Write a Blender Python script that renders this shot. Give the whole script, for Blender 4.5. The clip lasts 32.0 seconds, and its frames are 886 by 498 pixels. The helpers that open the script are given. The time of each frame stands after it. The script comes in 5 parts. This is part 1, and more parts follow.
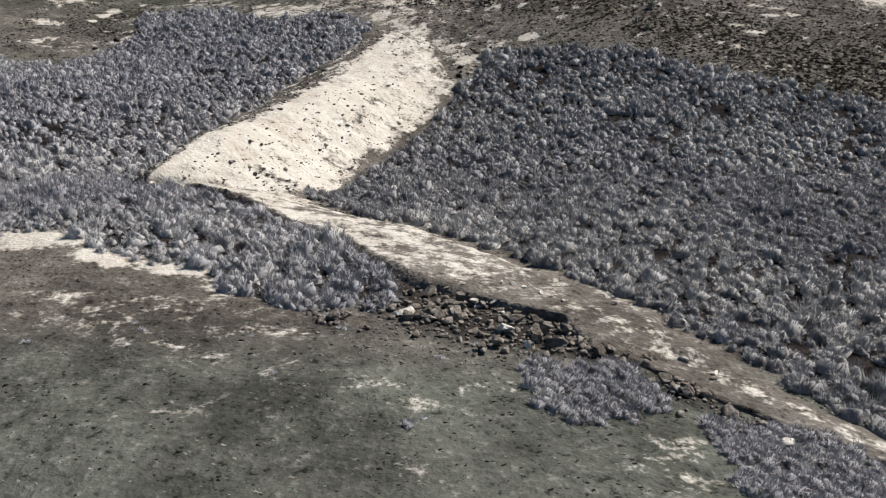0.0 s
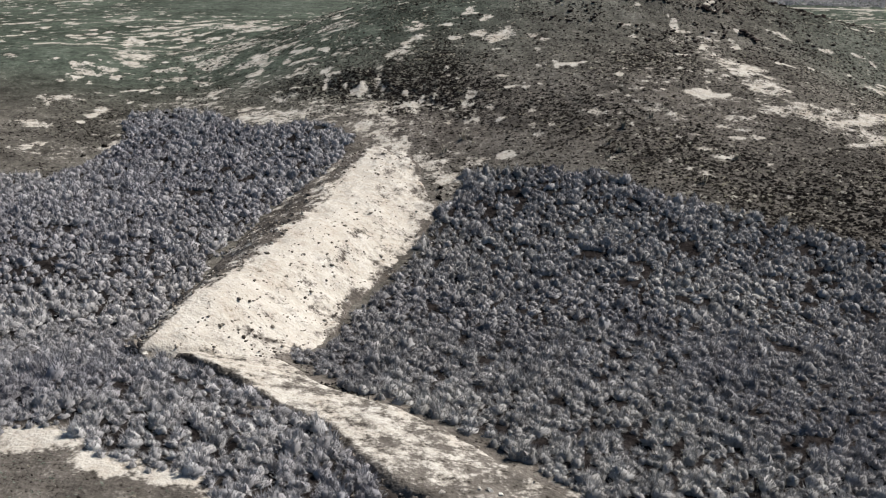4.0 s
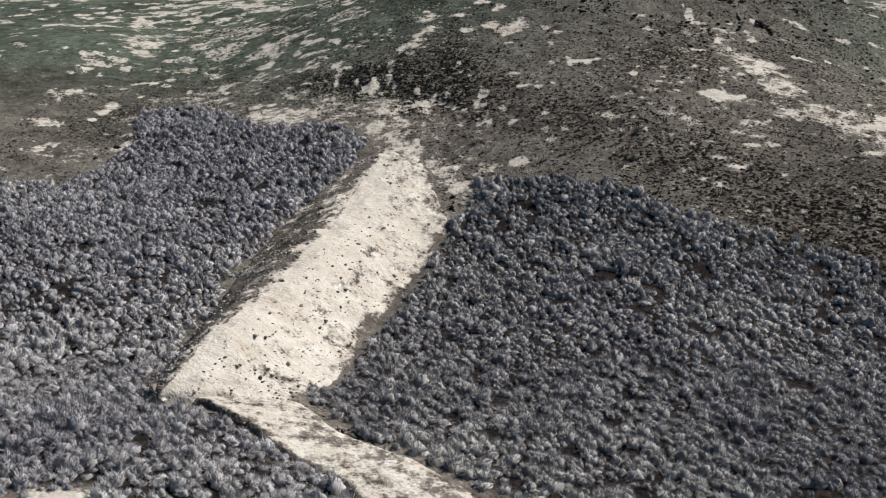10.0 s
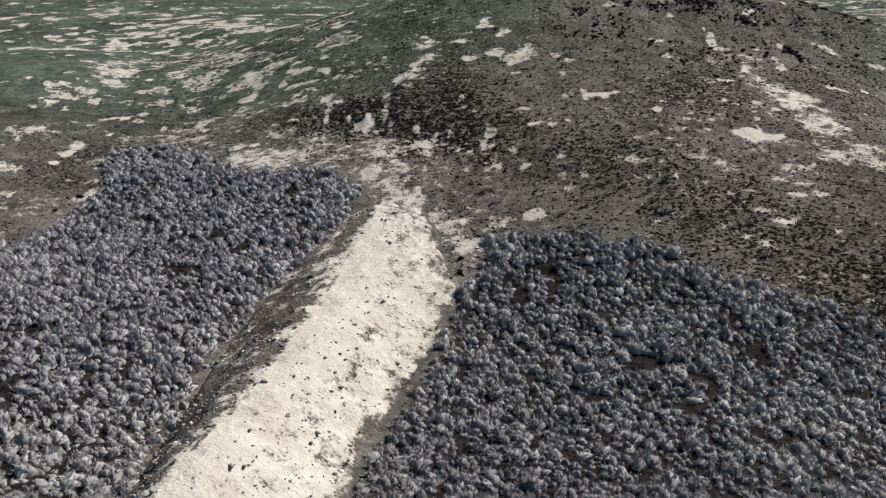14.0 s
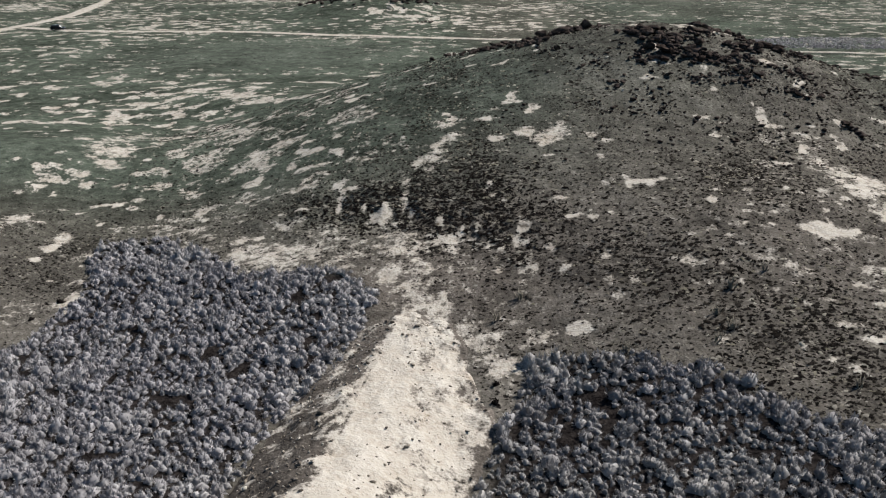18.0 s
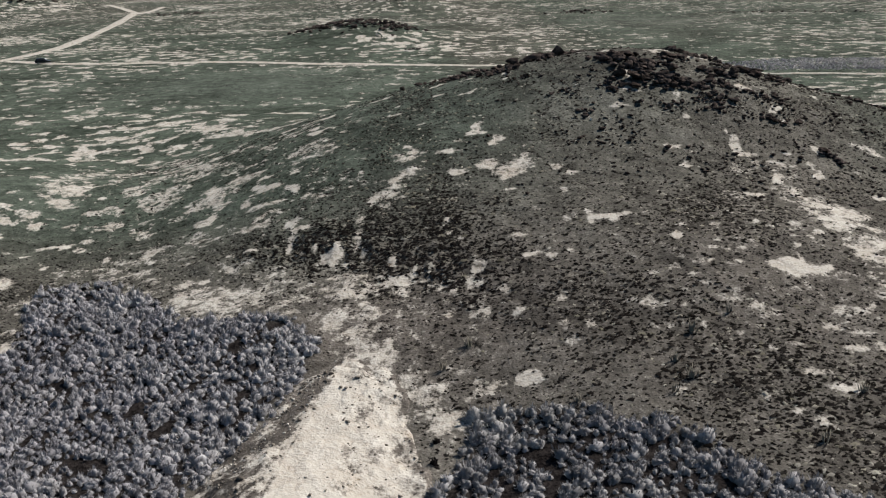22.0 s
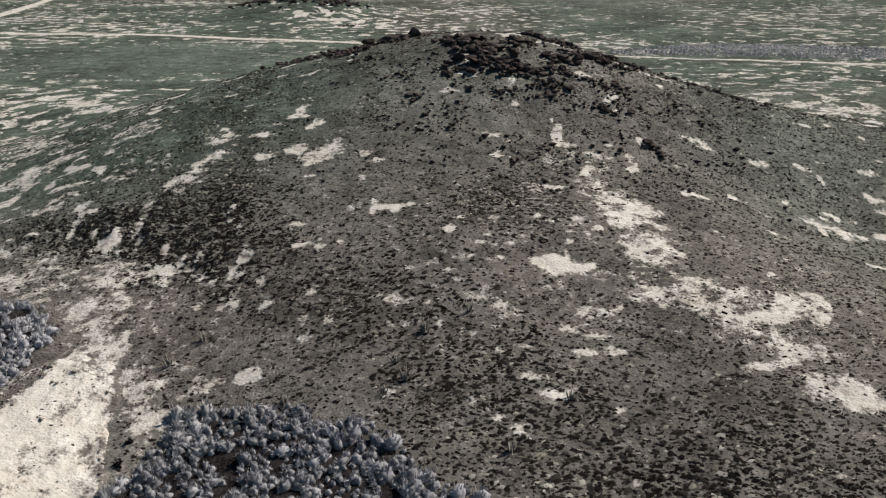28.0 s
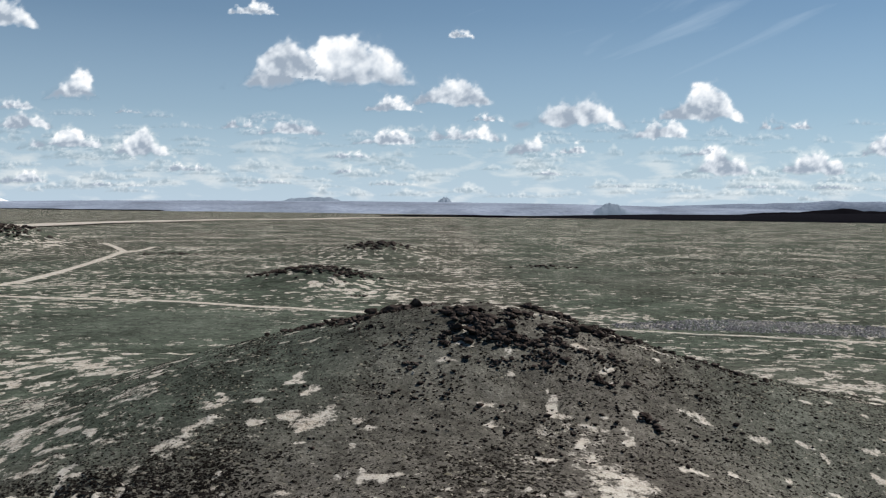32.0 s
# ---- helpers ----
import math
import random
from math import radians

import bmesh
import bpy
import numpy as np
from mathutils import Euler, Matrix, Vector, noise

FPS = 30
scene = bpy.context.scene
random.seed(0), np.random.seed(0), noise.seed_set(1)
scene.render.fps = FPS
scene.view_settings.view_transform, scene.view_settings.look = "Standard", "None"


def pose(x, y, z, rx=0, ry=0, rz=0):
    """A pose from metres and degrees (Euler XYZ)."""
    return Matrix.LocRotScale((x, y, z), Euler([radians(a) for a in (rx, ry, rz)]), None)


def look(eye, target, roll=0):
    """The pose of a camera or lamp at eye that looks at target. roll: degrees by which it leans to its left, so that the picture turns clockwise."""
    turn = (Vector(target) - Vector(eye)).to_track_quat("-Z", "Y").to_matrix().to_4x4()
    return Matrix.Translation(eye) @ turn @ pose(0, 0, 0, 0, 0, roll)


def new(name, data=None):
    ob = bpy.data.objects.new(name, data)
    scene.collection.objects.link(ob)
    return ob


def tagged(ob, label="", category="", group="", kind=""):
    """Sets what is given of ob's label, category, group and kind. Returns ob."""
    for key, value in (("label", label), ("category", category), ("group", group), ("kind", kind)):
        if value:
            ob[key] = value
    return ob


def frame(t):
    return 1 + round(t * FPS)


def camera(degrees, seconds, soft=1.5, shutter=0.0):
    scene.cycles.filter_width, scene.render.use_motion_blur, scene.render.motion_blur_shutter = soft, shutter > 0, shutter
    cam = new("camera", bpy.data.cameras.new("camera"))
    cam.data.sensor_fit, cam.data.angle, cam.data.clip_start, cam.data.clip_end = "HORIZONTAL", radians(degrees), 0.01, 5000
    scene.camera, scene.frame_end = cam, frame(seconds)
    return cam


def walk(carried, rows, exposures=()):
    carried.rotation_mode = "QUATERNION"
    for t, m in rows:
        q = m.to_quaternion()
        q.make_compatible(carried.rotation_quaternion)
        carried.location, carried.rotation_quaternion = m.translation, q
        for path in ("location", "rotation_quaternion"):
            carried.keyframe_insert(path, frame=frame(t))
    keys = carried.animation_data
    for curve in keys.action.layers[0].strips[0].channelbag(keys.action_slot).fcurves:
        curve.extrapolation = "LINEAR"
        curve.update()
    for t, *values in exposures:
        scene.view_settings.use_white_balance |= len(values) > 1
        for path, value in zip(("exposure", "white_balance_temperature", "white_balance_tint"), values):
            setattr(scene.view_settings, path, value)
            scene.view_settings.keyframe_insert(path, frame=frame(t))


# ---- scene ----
cam = camera(51.6, 32.0, 1.25)
PATH = [
    (0, (-24.88, -35.07, 14.39), (-24.855, -16.556, 6.824), -0.75),
    (0.5, (-24.97, -35.02, 15.56), (-24.818, -16.408, 8.229), -0.51),
    (1, (-24.97, -35.07, 16.63), (-24.714, -16.472, 9.289), -0.16),
    (1.5, (-24.93, -34.85, 17.65), (-24.710, -16.206, 10.409), -0.36),
    (2, (-24.97, -34.72, 18.60), (-24.718, -16.031, 11.493), -0.20),
    (2.5, (-25.05, -34.62, 19.53), (-24.726, -15.837, 12.673), -0.06),
    (3, (-24.99, -34.67, 20.75), (-24.574, -15.883, 13.920), 0.11),
    (3.5, (-24.99, -34.70, 21.79), (-24.481, -15.924, 14.926), 0.21),
    (5.5, (-25.37, -34.52, 26.55), (-24.828, -15.713, 19.774), 0.24),
    (6, (-25.42, -34.53, 27.61), (-24.880, -15.761, 20.727), 0.31),
    (6.5, (-25.48, -34.54, 28.23), (-24.967, -15.730, 21.443), 0.12),
    (7, (-25.48, -34.54, 28.21), (-24.984, -15.756, 21.349), 0.16),
    (7.5, (-25.48, -34.45, 28.22), (-25.057, -15.667, 21.349), -0.06),
    (8, (-25.49, -34.48, 28.23), (-25.045, -15.744, 21.256), 0.06),
    (8.5, (-25.51, -34.44, 28.23), (-25.055, -15.689, 21.285), 0.22),
    (9, (-25.58, -34.41, 28.14), (-25.077, -15.646, 21.253), 0.38),
    (9.5, (-25.36, -34.07, 28.11), (-24.968, -15.557, 20.541), -0.04),
    (10, (-25.37, -32.79, 28.27), (-25.045, -14.370, 20.475), 0.09),
    (10.5, (-25.54, -31.44, 28.47), (-25.152, -12.981, 20.771), 0.43),
    (11, (-25.72, -30.06, 28.46), (-25.347, -11.582, 20.815), 0.29),
    (11.5, (-26.07, -28.46, 28.57), (-25.689, -9.994, 20.886), 0.16),
    (12, (-26.23, -26.98, 28.54), (-25.827, -8.500, 20.903), 0.08),
    (12.5, (-26.38, -25.17, 28.36), (-25.877, -6.671, 20.779), 0.29),
    (13, (-26.39, -23.53, 28.45), (-25.846, -5.074, 20.753), 0.28),
    (13.5, (-26.54, -21.63, 29.09), (-25.996, -3.266, 21.192), -0.04),
    (14, (-26.74, -19.92, 29.04), (-26.172, -1.469, 21.340), -0.05),
    (14.5, (-26.96, -18.35, 29.14), (-26.340, 0.197, 21.693), 0.12),
    (16.5, (-27.13, -11.87, 29.54), (-26.773, 6.872, 22.579), -0.77),
    (17, (-27.31, -10.28, 29.32), (-26.924, 8.455, 22.338), -0.41),
    (17.5, (-27.69, -8.88, 29.68), (-27.322, 9.916, 22.842), -0.37),
    (18, (-27.90, -7.24, 29.80), (-27.560, 11.612, 23.139), -0.49),
    (18.5, (-28.18, -5.86, 29.76), (-27.764, 13.065, 23.288), -0.24),
    (19, (-28.43, -4.24, 29.95), (-27.958, 14.885, 24.120), 0.12),
    (19.5, (-28.71, -2.44, 29.61), (-29.038, 16.920, 24.596), -0.25),
    (20, (-28.60, -2.33, 29.50), (-30.627, 16.876, 24.309), -4.04),
    (20.5, (-27.81, -1.95, 29.15), (-29.741, 17.130, 23.456), -6.05),
    (21, (-25.96, -2.07, 29.34), (-26.754, 17.022, 23.431), -4.21),
    (21.5, (-24.24, -2.73, 29.75), (-24.269, 16.338, 23.726), -2.19),
    (22, (-22.58, -2.46, 29.80), (-22.391, 16.557, 23.627), -1.51),
    (22.5, (-20.82, -1.88, 29.59), (-20.546, 17.101, 23.300), -1.32),
    (23, (-19.11, -1.34, 29.45), (-18.776, 17.622, 23.102), -1.16),
    (23.5, (-17.23, -0.95, 29.36), (-16.839, 17.989, 22.945), -0.93),
    (24, (-15.76, -0.72, 29.27), (-15.272, 18.217, 22.853), -0.54),
    (24.5, (-14.07, -0.36, 29.26), (-13.618, 18.588, 22.876), -0.61),
    (25, (-12.40, -0.14, 29.30), (-12.011, 18.805, 22.895), -0.77),
    (25.5, (-10.56, -0.02, 29.36), (-10.229, 18.879, 22.833), -0.86),
    (27.5, (-4.08, 0.13, 29.74), (-3.971, 18.944, 22.968), -0.69),
    (28, (-2.38, 0.24, 29.83), (-2.058, 19.099, 23.184), -0.21),
    (28.5, (-0.86, 0.21, 29.88), (0.459, 19.108, 23.462), 2.12),
    (29, (-0.03, 0.61, 29.87), (2.127, 19.497, 23.664), 4.82),
    (29.5, (-0.27, 0.91, 29.76), (1.500, 20.011, 24.087), 4.98),
    (30, (-0.30, 0.94, 29.89), (0.369, 20.632, 26.460), 2.36),
    (30.5, (-0.42, 0.21, 29.78), (-0.369, 20.193, 28.921), 1.05),
    (31, (-0.27, -0.15, 29.69), (-0.398, 19.850, 29.401), 0.81),
    (31.5, (-0.25, -0.05, 29.72), (-0.474, 19.934, 29.046), 0.76),
    (32, (-0.25, 0.12, 29.78), (-0.250, 20.102, 28.847), 0.74),
]
walk(cam, [(t, look(eye, target, roll)) for t, eye, target, roll in PATH], [(0, 0.58), (6, 0.46), (17, 0.42), (23, 0.35), (28, 0.50), (29, 0.59), (29.5, 0.61), (30, 0.66), (30.5, 0.29), (32, 0.22)])

# ---------------------------------------------------------------- light
SUN_AZ, SUN_EL = 62.0, 46.0          # degrees, azimuth from +y towards +x
world = bpy.data.worlds.new("sky")
scene.world = world
world.use_nodes = True
wn = world.node_tree.nodes
wn.clear()
w_out = wn.new("ShaderNodeOutputWorld")
w_bg = wn.new("ShaderNodeBackground")
w_sky = wn.new("ShaderNodeTexSky")
w_sky.sky_type = "NISHITA"
w_sky.sun_disc = False
w_sky.sun_elevation = radians(SUN_EL)
w_sky.sun_rotation = radians(SUN_AZ)
w_sky.altitude = 1500
w_sky.air_density, w_sky.dust_density, w_sky.ozone_density = 1.0, 0.15, 0.8
w_bg.inputs["Strength"].default_value = 0.051
w_tint = wn.new("ShaderNodeMix")
w_tint.data_type, w_tint.blend_type = "RGBA", "MULTIPLY"
w_tint.inputs[0].default_value = 1.0
w_tint.inputs[7].default_value = (0.76, 0.99, 1.08, 1)
world.node_tree.links.new(w_sky.outputs[0], w_tint.inputs[6])
world.node_tree.links.new(w_tint.outputs[2], w_bg.inputs["Color"])
world.node_tree.links.new(w_bg.outputs[0], w_out.inputs["Surface"])
sun_data = bpy.data.lights.new("sun", "SUN")
sun_data.energy, sun_data.angle, sun_data.color = 5.0, radians(0.53), (1.0, 0.955, 0.895)
sun = new("sun", sun_data)
sun_way = Vector((math.sin(radians(SUN_AZ)) * math.cos(radians(SUN_EL)), math.cos(radians(SUN_AZ)) * math.cos(radians(SUN_EL)), math.sin(radians(SUN_EL))))
sun.matrix_world = look(sun_way * 200, (0, 0, 0))

# ---------------------------------------------------------------- numbers


def lattice(ix, iy, seed):
    n = (ix * 374761393 + iy * 668265263 + seed * 1442695041) & 0x7FFFFFFF
    n = ((n ^ (n >> 13)) * 1274126177) & 0x7FFFFFFF
    return ((n ^ (n >> 16)) & 0xFFFF) / 65535.0


def vnoise(x, y, size, seed=0):
    """Smooth value noise of 0..1 with cells of the given size."""
    x, y = np.asarray(x, float) / size, np.asarray(y, float) / size
    ix, iy = np.floor(x).astype(np.int64), np.floor(y).astype(np.int64)
    fx, fy = x - ix, y - iy
    fx, fy = fx * fx * (3 - 2 * fx), fy * fy * (3 - 2 * fy)
    a, b = lattice(ix, iy, seed), lattice(ix + 1, iy, seed)
    c, d = lattice(ix, iy + 1, seed), lattice(ix + 1, iy + 1, seed)
    return (a * (1 - fx) + b * fx) * (1 - fy) + (c * (1 - fx) + d * fx) * fy


def fbm(x, y, size, seed=0, octaves=4):
    total, amp, norm = 0.0, 1.0, 0.0
    for k in range(octaves):
        total = total + amp * vnoise(np.asarray(x) + 17.3 * k, np.asarray(y) - 9.1 * k, size / 2**k, seed + k)
        norm += amp
        amp *= 0.55
    return total / norm


def smooth(a, b, t):
    t = np.clip((np.asarray(t, float) - a) / (b - a), 0, 1)
    return t * t * (3 - 2 * t)


def inside(poly, x, y):
    """Signed distance to a polygon, positive inside."""
    x, y = np.asarray(x, float), np.asarray(y, float)
    far = np.full(x.shape, 1e9)
    odd = np.zeros(x.shape, bool)
    for (ax, ay), (bx, by) in zip(poly, poly[1:] + poly[:1]):
        dx, dy = bx - ax, by - ay
        t = np.clip(((x - ax) * dx + (y - ay) * dy) / (dx * dx + dy * dy + 1e-9), 0, 1)
        far = np.minimum(far, np.hypot(x - ax - t * dx, y - ay - t * dy))
        if ay != by:
            odd ^= ((ay > y) != (by > y)) & (x < ax + (y - ay) * dx / dy)
    return np.where(odd, far, -far)


def near_line(line, x, y):
    """Distance to an open line."""
    x, y = np.asarray(x, float), np.asarray(y, float)
    far = np.full(x.shape, 1e9)
    for (ax, ay), (bx, by) in zip(line, line[1:]):
        dx, dy = bx - ax, by - ay
        t = np.clip(((x - ax) * dx + (y - ay) * dy) / (dx * dx + dy * dy + 1e-9), 0, 1)
        far = np.minimum(far, np.hypot(x - ax - t * dx, y - ay - t * dy))
    return far


# The land: a flat plain with the swells of the hill and the hollows of the basin (x, y, height, spread).
SWELLS = [
    (-41, 11, 1.5, 7),
    (3, 127, 1.1, 11),
    (6, 124, 15.61, 25),
    (-40.8, 129.6, 4.04, 18),
    (-26.4, 28.8, -4.42, 18),
    (51.2, 120, 2.57, 13),
    (-63.2, 62.8, -2.93, 13),
    (-0.8, 78.4, 2.94, 13),
    (20, 161.6, -2.27, 13),
    (-32, 99.2, 3.03, 13),
    (14.8, 26.4, -5.46, 13),
    (-26.8, 52.4, -1.82, 13),
    (4.4, 99.2, -1.72, 13),
    (-21.6, 146, 2.46, 13),
    (-0.8, -4.8, -3.05, 13),
    (-58, 26.4, -2.07, 13),
    (25.2, 73.2, 1.77, 13),
    (46, 88.8, -2.87, 13),
    (-84, 114.8, 3.25, 13),
    (-6, 161.6, -1.14, 13),
    (30.4, 120, 0.74, 13),
    (-58, 161.6, 1.53, 13),
    (-63.2, 135.6, -2.1, 13),
    (74.4, 21.6, -2.57, 36),
    (-58, 94, -1.26, 13),
    (72, 161.6, 1.54, 13),
    (35.6, 146, -0.94, 13),
]


def base_z(x, y):
    z = -0.4 + 0 * x
    for a, b, h, s in SWELLS:
        z = z + h * np.exp(-((x - a) ** 2 + (y - b) ** 2) / (2 * s * s))
    return z


def land(x, y):
    """Height of the ground."""
    x, y = np.asarray(x, float), np.asarray(y, float)
    z = base_z(x, y)
    near = np.exp(-(np.maximum(np.hypot(x + 10, y - 60) - 130, 0) / 120) ** 2)
    z = z + near * (0.5 * (fbm(x, y, 9, 3) - 0.5) + 0.34 * (fbm(x, y, 1.9, 5, 3) - 0.5))
    # the cut bank below the saddle
    d = near_line(BANK, x, y)
    step = smooth(1.0, -1.6, y - np.interp(x, [p[0] for p in BANK], [p[1] for p in BANK]) + 2.2 * (fbm(x, y, 3.0, 15, 3) - 0.5))
    hold = np.exp(-((d / 6.5) ** 2))
    z = z - hold * 0.4 * step + 0.9 * np.exp(-((d / 3.5) ** 2)) * (fbm(x, y * 0.5, 1.3, 17, 3) - 0.5)
    far = smooth(250, 900, y)
    z = z + far * 3.0 * (fbm(x, y, 260, 11) - 0.5)
    for a, b, h, s in KNOLLS:
        z = z + h * np.exp(-((x - a) ** 2 + (y - b) ** 2) / (2 * s * s))
    return z


BANK = [(-40.8, 84.9), (-36.7, 86.3), (-31.6, 83.3), (-27.4, 81.4), (-22.4, 76.9)]
KNOLLS = [(-292, 612, 13, 30), (-47, 347, 6.5, 19), (-37, 533, 8, 26), (46, 440, 1.8, 14)]

SAGE_WEST = [(-115, 31), (-70.9, 58.2), (-64.5, 60.3), (-61.5, 65.5), (-60.2, 71), (-60.9, 76.7), (-61.7, 85.5), (-56.1, 84), (-49.8, 79.1),
             (-46.1, 74.4), (-39.6, 72.3), (-35, 72), (-32.6, 68.4), (-33, 65), (-35.9, 58.2), (-39, 52), (-41, 45.4), (-42.2, 40), (-43.1, 34.6), (-43.8, 29),
             (-44.2, 23), (-44, 18), (-43.4, 16.2), (-38.4, 13.8), (-33.6, 9.2), (-30, 6.8), (-28.4, 3.6), (-27.1, 0.9), (-28.2, -1.3), (-30.4, -1.5), (-32.8, -0.8), (-35.6, 1.8), (-40.3, 3.1), (-41.9, 5.7), (-46.6, 5.6), (-113, -10)]
SAGE_EAST = [(-33.6, 19.5), (-31.7, 20), (-30.1, 24.7), (-29.1, 29.4), (-26.7, 36.5), (-24.7, 41.6), (-22.7, 50), (-19.4, 56.5), (-15.3, 57.3), (-6.6, 53.2), (-2, 47.6), (3.8, 44.5), (9, 42.4), (16.7, 38.8), (38, 27), (31.9, -33), (-4, -17.5), (-8.6, -10.2), (-10.6, -7.6), (-12.6, -4.4), (-14.2, -2), (-15.6, 0.8), (-17.2, 2.8), (-19.6, 4.8), (-21.8, 7.6), (-24.8, 10.3), (-29.8, 13.8)]
CLUMP_A = [(-21.8, -6.9), (-20.6, -6), (-18.5, -6), (-17.6, -7.5), (-18.5, -10.3), (-20.4, -10), (-21.3, -9.2)]
CLUMP_B = [(-16.2, -10.2), (-14.4, -9.2), (-13, -9.9), (-11.8, -11.1), (-11, -12.3), (-11.7, -14.2), (-15.2, -14.2), (-16.4, -12.5)]
# the dam: foot on the west, crest, foot on the east, south to north
DAM_WEST = [(-43.5, 16.4), (-43.6, 18.3), (-43.7, 23), (-43.3, 29.1), (-42.6, 34.8), (-41.7, 40.4), (-40.6, 45.9), (-38.7, 52.5), (-35.7, 58.6), (-32.4, 65.6)]
DAM_CREST = [(-42, 14.6), (-41.1, 16.2), (-40.1, 20.6), (-38.7, 25.6), (-37.1, 31.2), (-35.7, 37.4), (-34.3, 44.3), (-32.9, 52.6), (-31.0, 61), (-29.7, 66)]
DAM_EAST = [(-34.6, 16), (-32.2, 19.9), (-30.6, 24.7), (-29.6, 29.4), (-27.2, 36.5), (-25.2, 41.6), (-23.1, 50.3), (-24.7, 59.7), (-26.2, 65.8)]
STRIP_N = [(-34.2, 18.5), (-30.5, 13.4), (-25.5, 10), (-22.7, 7.3), (-20.4, 4.4), (-18, 2), (-16, -0.8), (-13.8, -4.2), (-11.7, -7.5), (-9.9, -9.8), (-7, -13.5)]
STRIP_S = [(-43.2, 17), (-38.2, 14.4), (-33.6, 9.8), (-30, 7.3), (-28.4, 3.9), (-26.3, 1.2), (-23.7, -0.7), (-20.6, -2), (-18.6, -5.2), (-15.5, -7.6), (-11, -11.5), (-8, -14.5)]
# bare pale ground: x, y, radius along x, radius along y, strength
SPOTS_A = [
    (-24.6, 102.0, 0.83, 0.93, 1), (-26.2, 101.0, 1.23, 1.12, 1), (-20.3, 100.8, 1.69, 0.83, 1), (-15.4, 102.1, 0.68, 0.63, 1), (-25.2, 96.8, 1.45, 1.39, 1),
    (-26.7, 95.3, 0.78, 0.90, 1), (-27.5, 93.3, 0.90, 1.14, 1), (-28.8, 92.3, 0.90, 1.14, 1), (-27.0, 92.3, 0.96, 0.69, 1), (-20.1, 95.8, 1.42, 0.87, 1),
    (-16.4, 97.0, 1.17, 1.18, 1), (-13.8, 95.3, 1.91, 2.03, 1), (-12.5, 97.1, 1.29, 1.47, 1), (-9.1, 95.3, 0.76, 0.74, 1), (-7.3, 93.8, 0.87, 0.60, 1),
    (-19.4, 93.2, 0.76, 0.55, 1), (-43.6, 98.6, 0.85, 1.28, 1), (-65.7, 137.3, 1.49, 2.08, 1), (-56.1, 122.0, 1.23, 1.75, 1),
]
SPOTS_B = [
    (-52.6, 123.1, 1.05, 1.52, 1), (-46.3, 108.7, 1.40, 1.52, 1), (-50.7, 127.2, 0.72, 1.11, 1), (-74.1, 154.2, 1.67, 2.30, 1), (-48.6, 104.7, 1.90, 1.63, 1),
    (-48.8, 103.4, 0.75, 1.15, 1), (-41.0, 96.4, 0.83, 0.71, 1), (-36.4, 95.7, 0.81, 0.78, 1), (-34.6, 94.7, 0.53, 0.53, 1), (-55.8, 111.3, 0.98, 1.40, 1),
    (-36.0, 102.1, 0.57, 0.79, 1), (-31.5, 97.1, 0.40, 0.36, 1), (-19.9, 82.3, 0.68, 0.60, 1), (-14.4, 81.2, 1.39, 0.49, 1), (-10.2, 77.0, 0.42, 0.54, 1.2),
    (-13.7, 77.4, 1.07, 0.55, 1), (-9.4, 83.2, 0.85, 1.07, 0.6), (-26.0, 77.3, 1.00, 1.11, 1), (-26.7, 76.9, 0.66, 0.66, 1),
]
SPOTS_C = [
    (-20.9, 73.6, 0.53, 0.87, 1), (-21.4, 70.4, 0.51, 0.85, 1), (-19.4, 69.8, 0.40, 0.71, 1), (-18.3, 70.2, 0.60, 0.93, 1), (-18.5, 74.4, 0.53, 0.82, 1),
    (-16.7, 72.5, 0.61, 0.97, 1), (-21.9, 75.1, 0.32, 0.61, 1), (-15.8, 69.1, 0.59, 0.71, 1), (-11.7, 69.6, 0.69, 0.69, 1), (-11.8, 64.0, 0.64, 0.61, 1),
    (-1.8, 71.5, 0.59, 0.52, 1), (-31.6, 71.8, 1.34, 1.89, 1), (4.9, 99.1, 1.18, 0.68, 1), (6.6, 97.9, 1.17, 0.55, 1), (12.3, 97.6, 1.63, 0.84, 1),
    (15.6, 95.3, 2.25, 1.19, 0.6), (14.5, 92.2, 1.87, 0.94, 0.6), (8.1, 86.3, 1.46, 1.62, 0.55), (15.4, 84.9, 3.50, 2.99, 0.72),
]
SPOTS_D = [
    (17.1, 82.2, 2.57, 3.24, 0.85), (11.0, 78.7, 0.76, 0.93, 1), (15.9, 74.2, 2.35, 2.60, 0.85), (16.5, 72.2, 1.54, 1.32, 0.75), (19.2, 73.6, 0.63, 0.62, 1),
    (15.4, 69.6, 1.49, 0.78, 0.65), (15.9, 67.6, 2.43, 1.10, 0.75), (16.9, 66.1, 1.92, 0.90, 0.65), (8.7, 71.1, 2.38, 1.40, 1.4), (11.1, 71.2, 0.50, 0.83, 1),
    (11.8, 69.9, 0.69, 0.47, 1), (0.3, 78.9, 0.75, 0.60, 1), (3.5, 78.7, 0.64, 0.49, 1), (1.8, 74.3, 0.61, 0.39, 1), (3.7, 71.8, 0.60, 0.45, 1),
    (1.4, 72.0, 0.30, 0.45, 1), (-0.9, 70.3, 0.49, 0.51, 1), (3.3, 65.4, 0.74, 0.75, 1), (8.1, 62.8, 0.99, 0.59, 1),
]
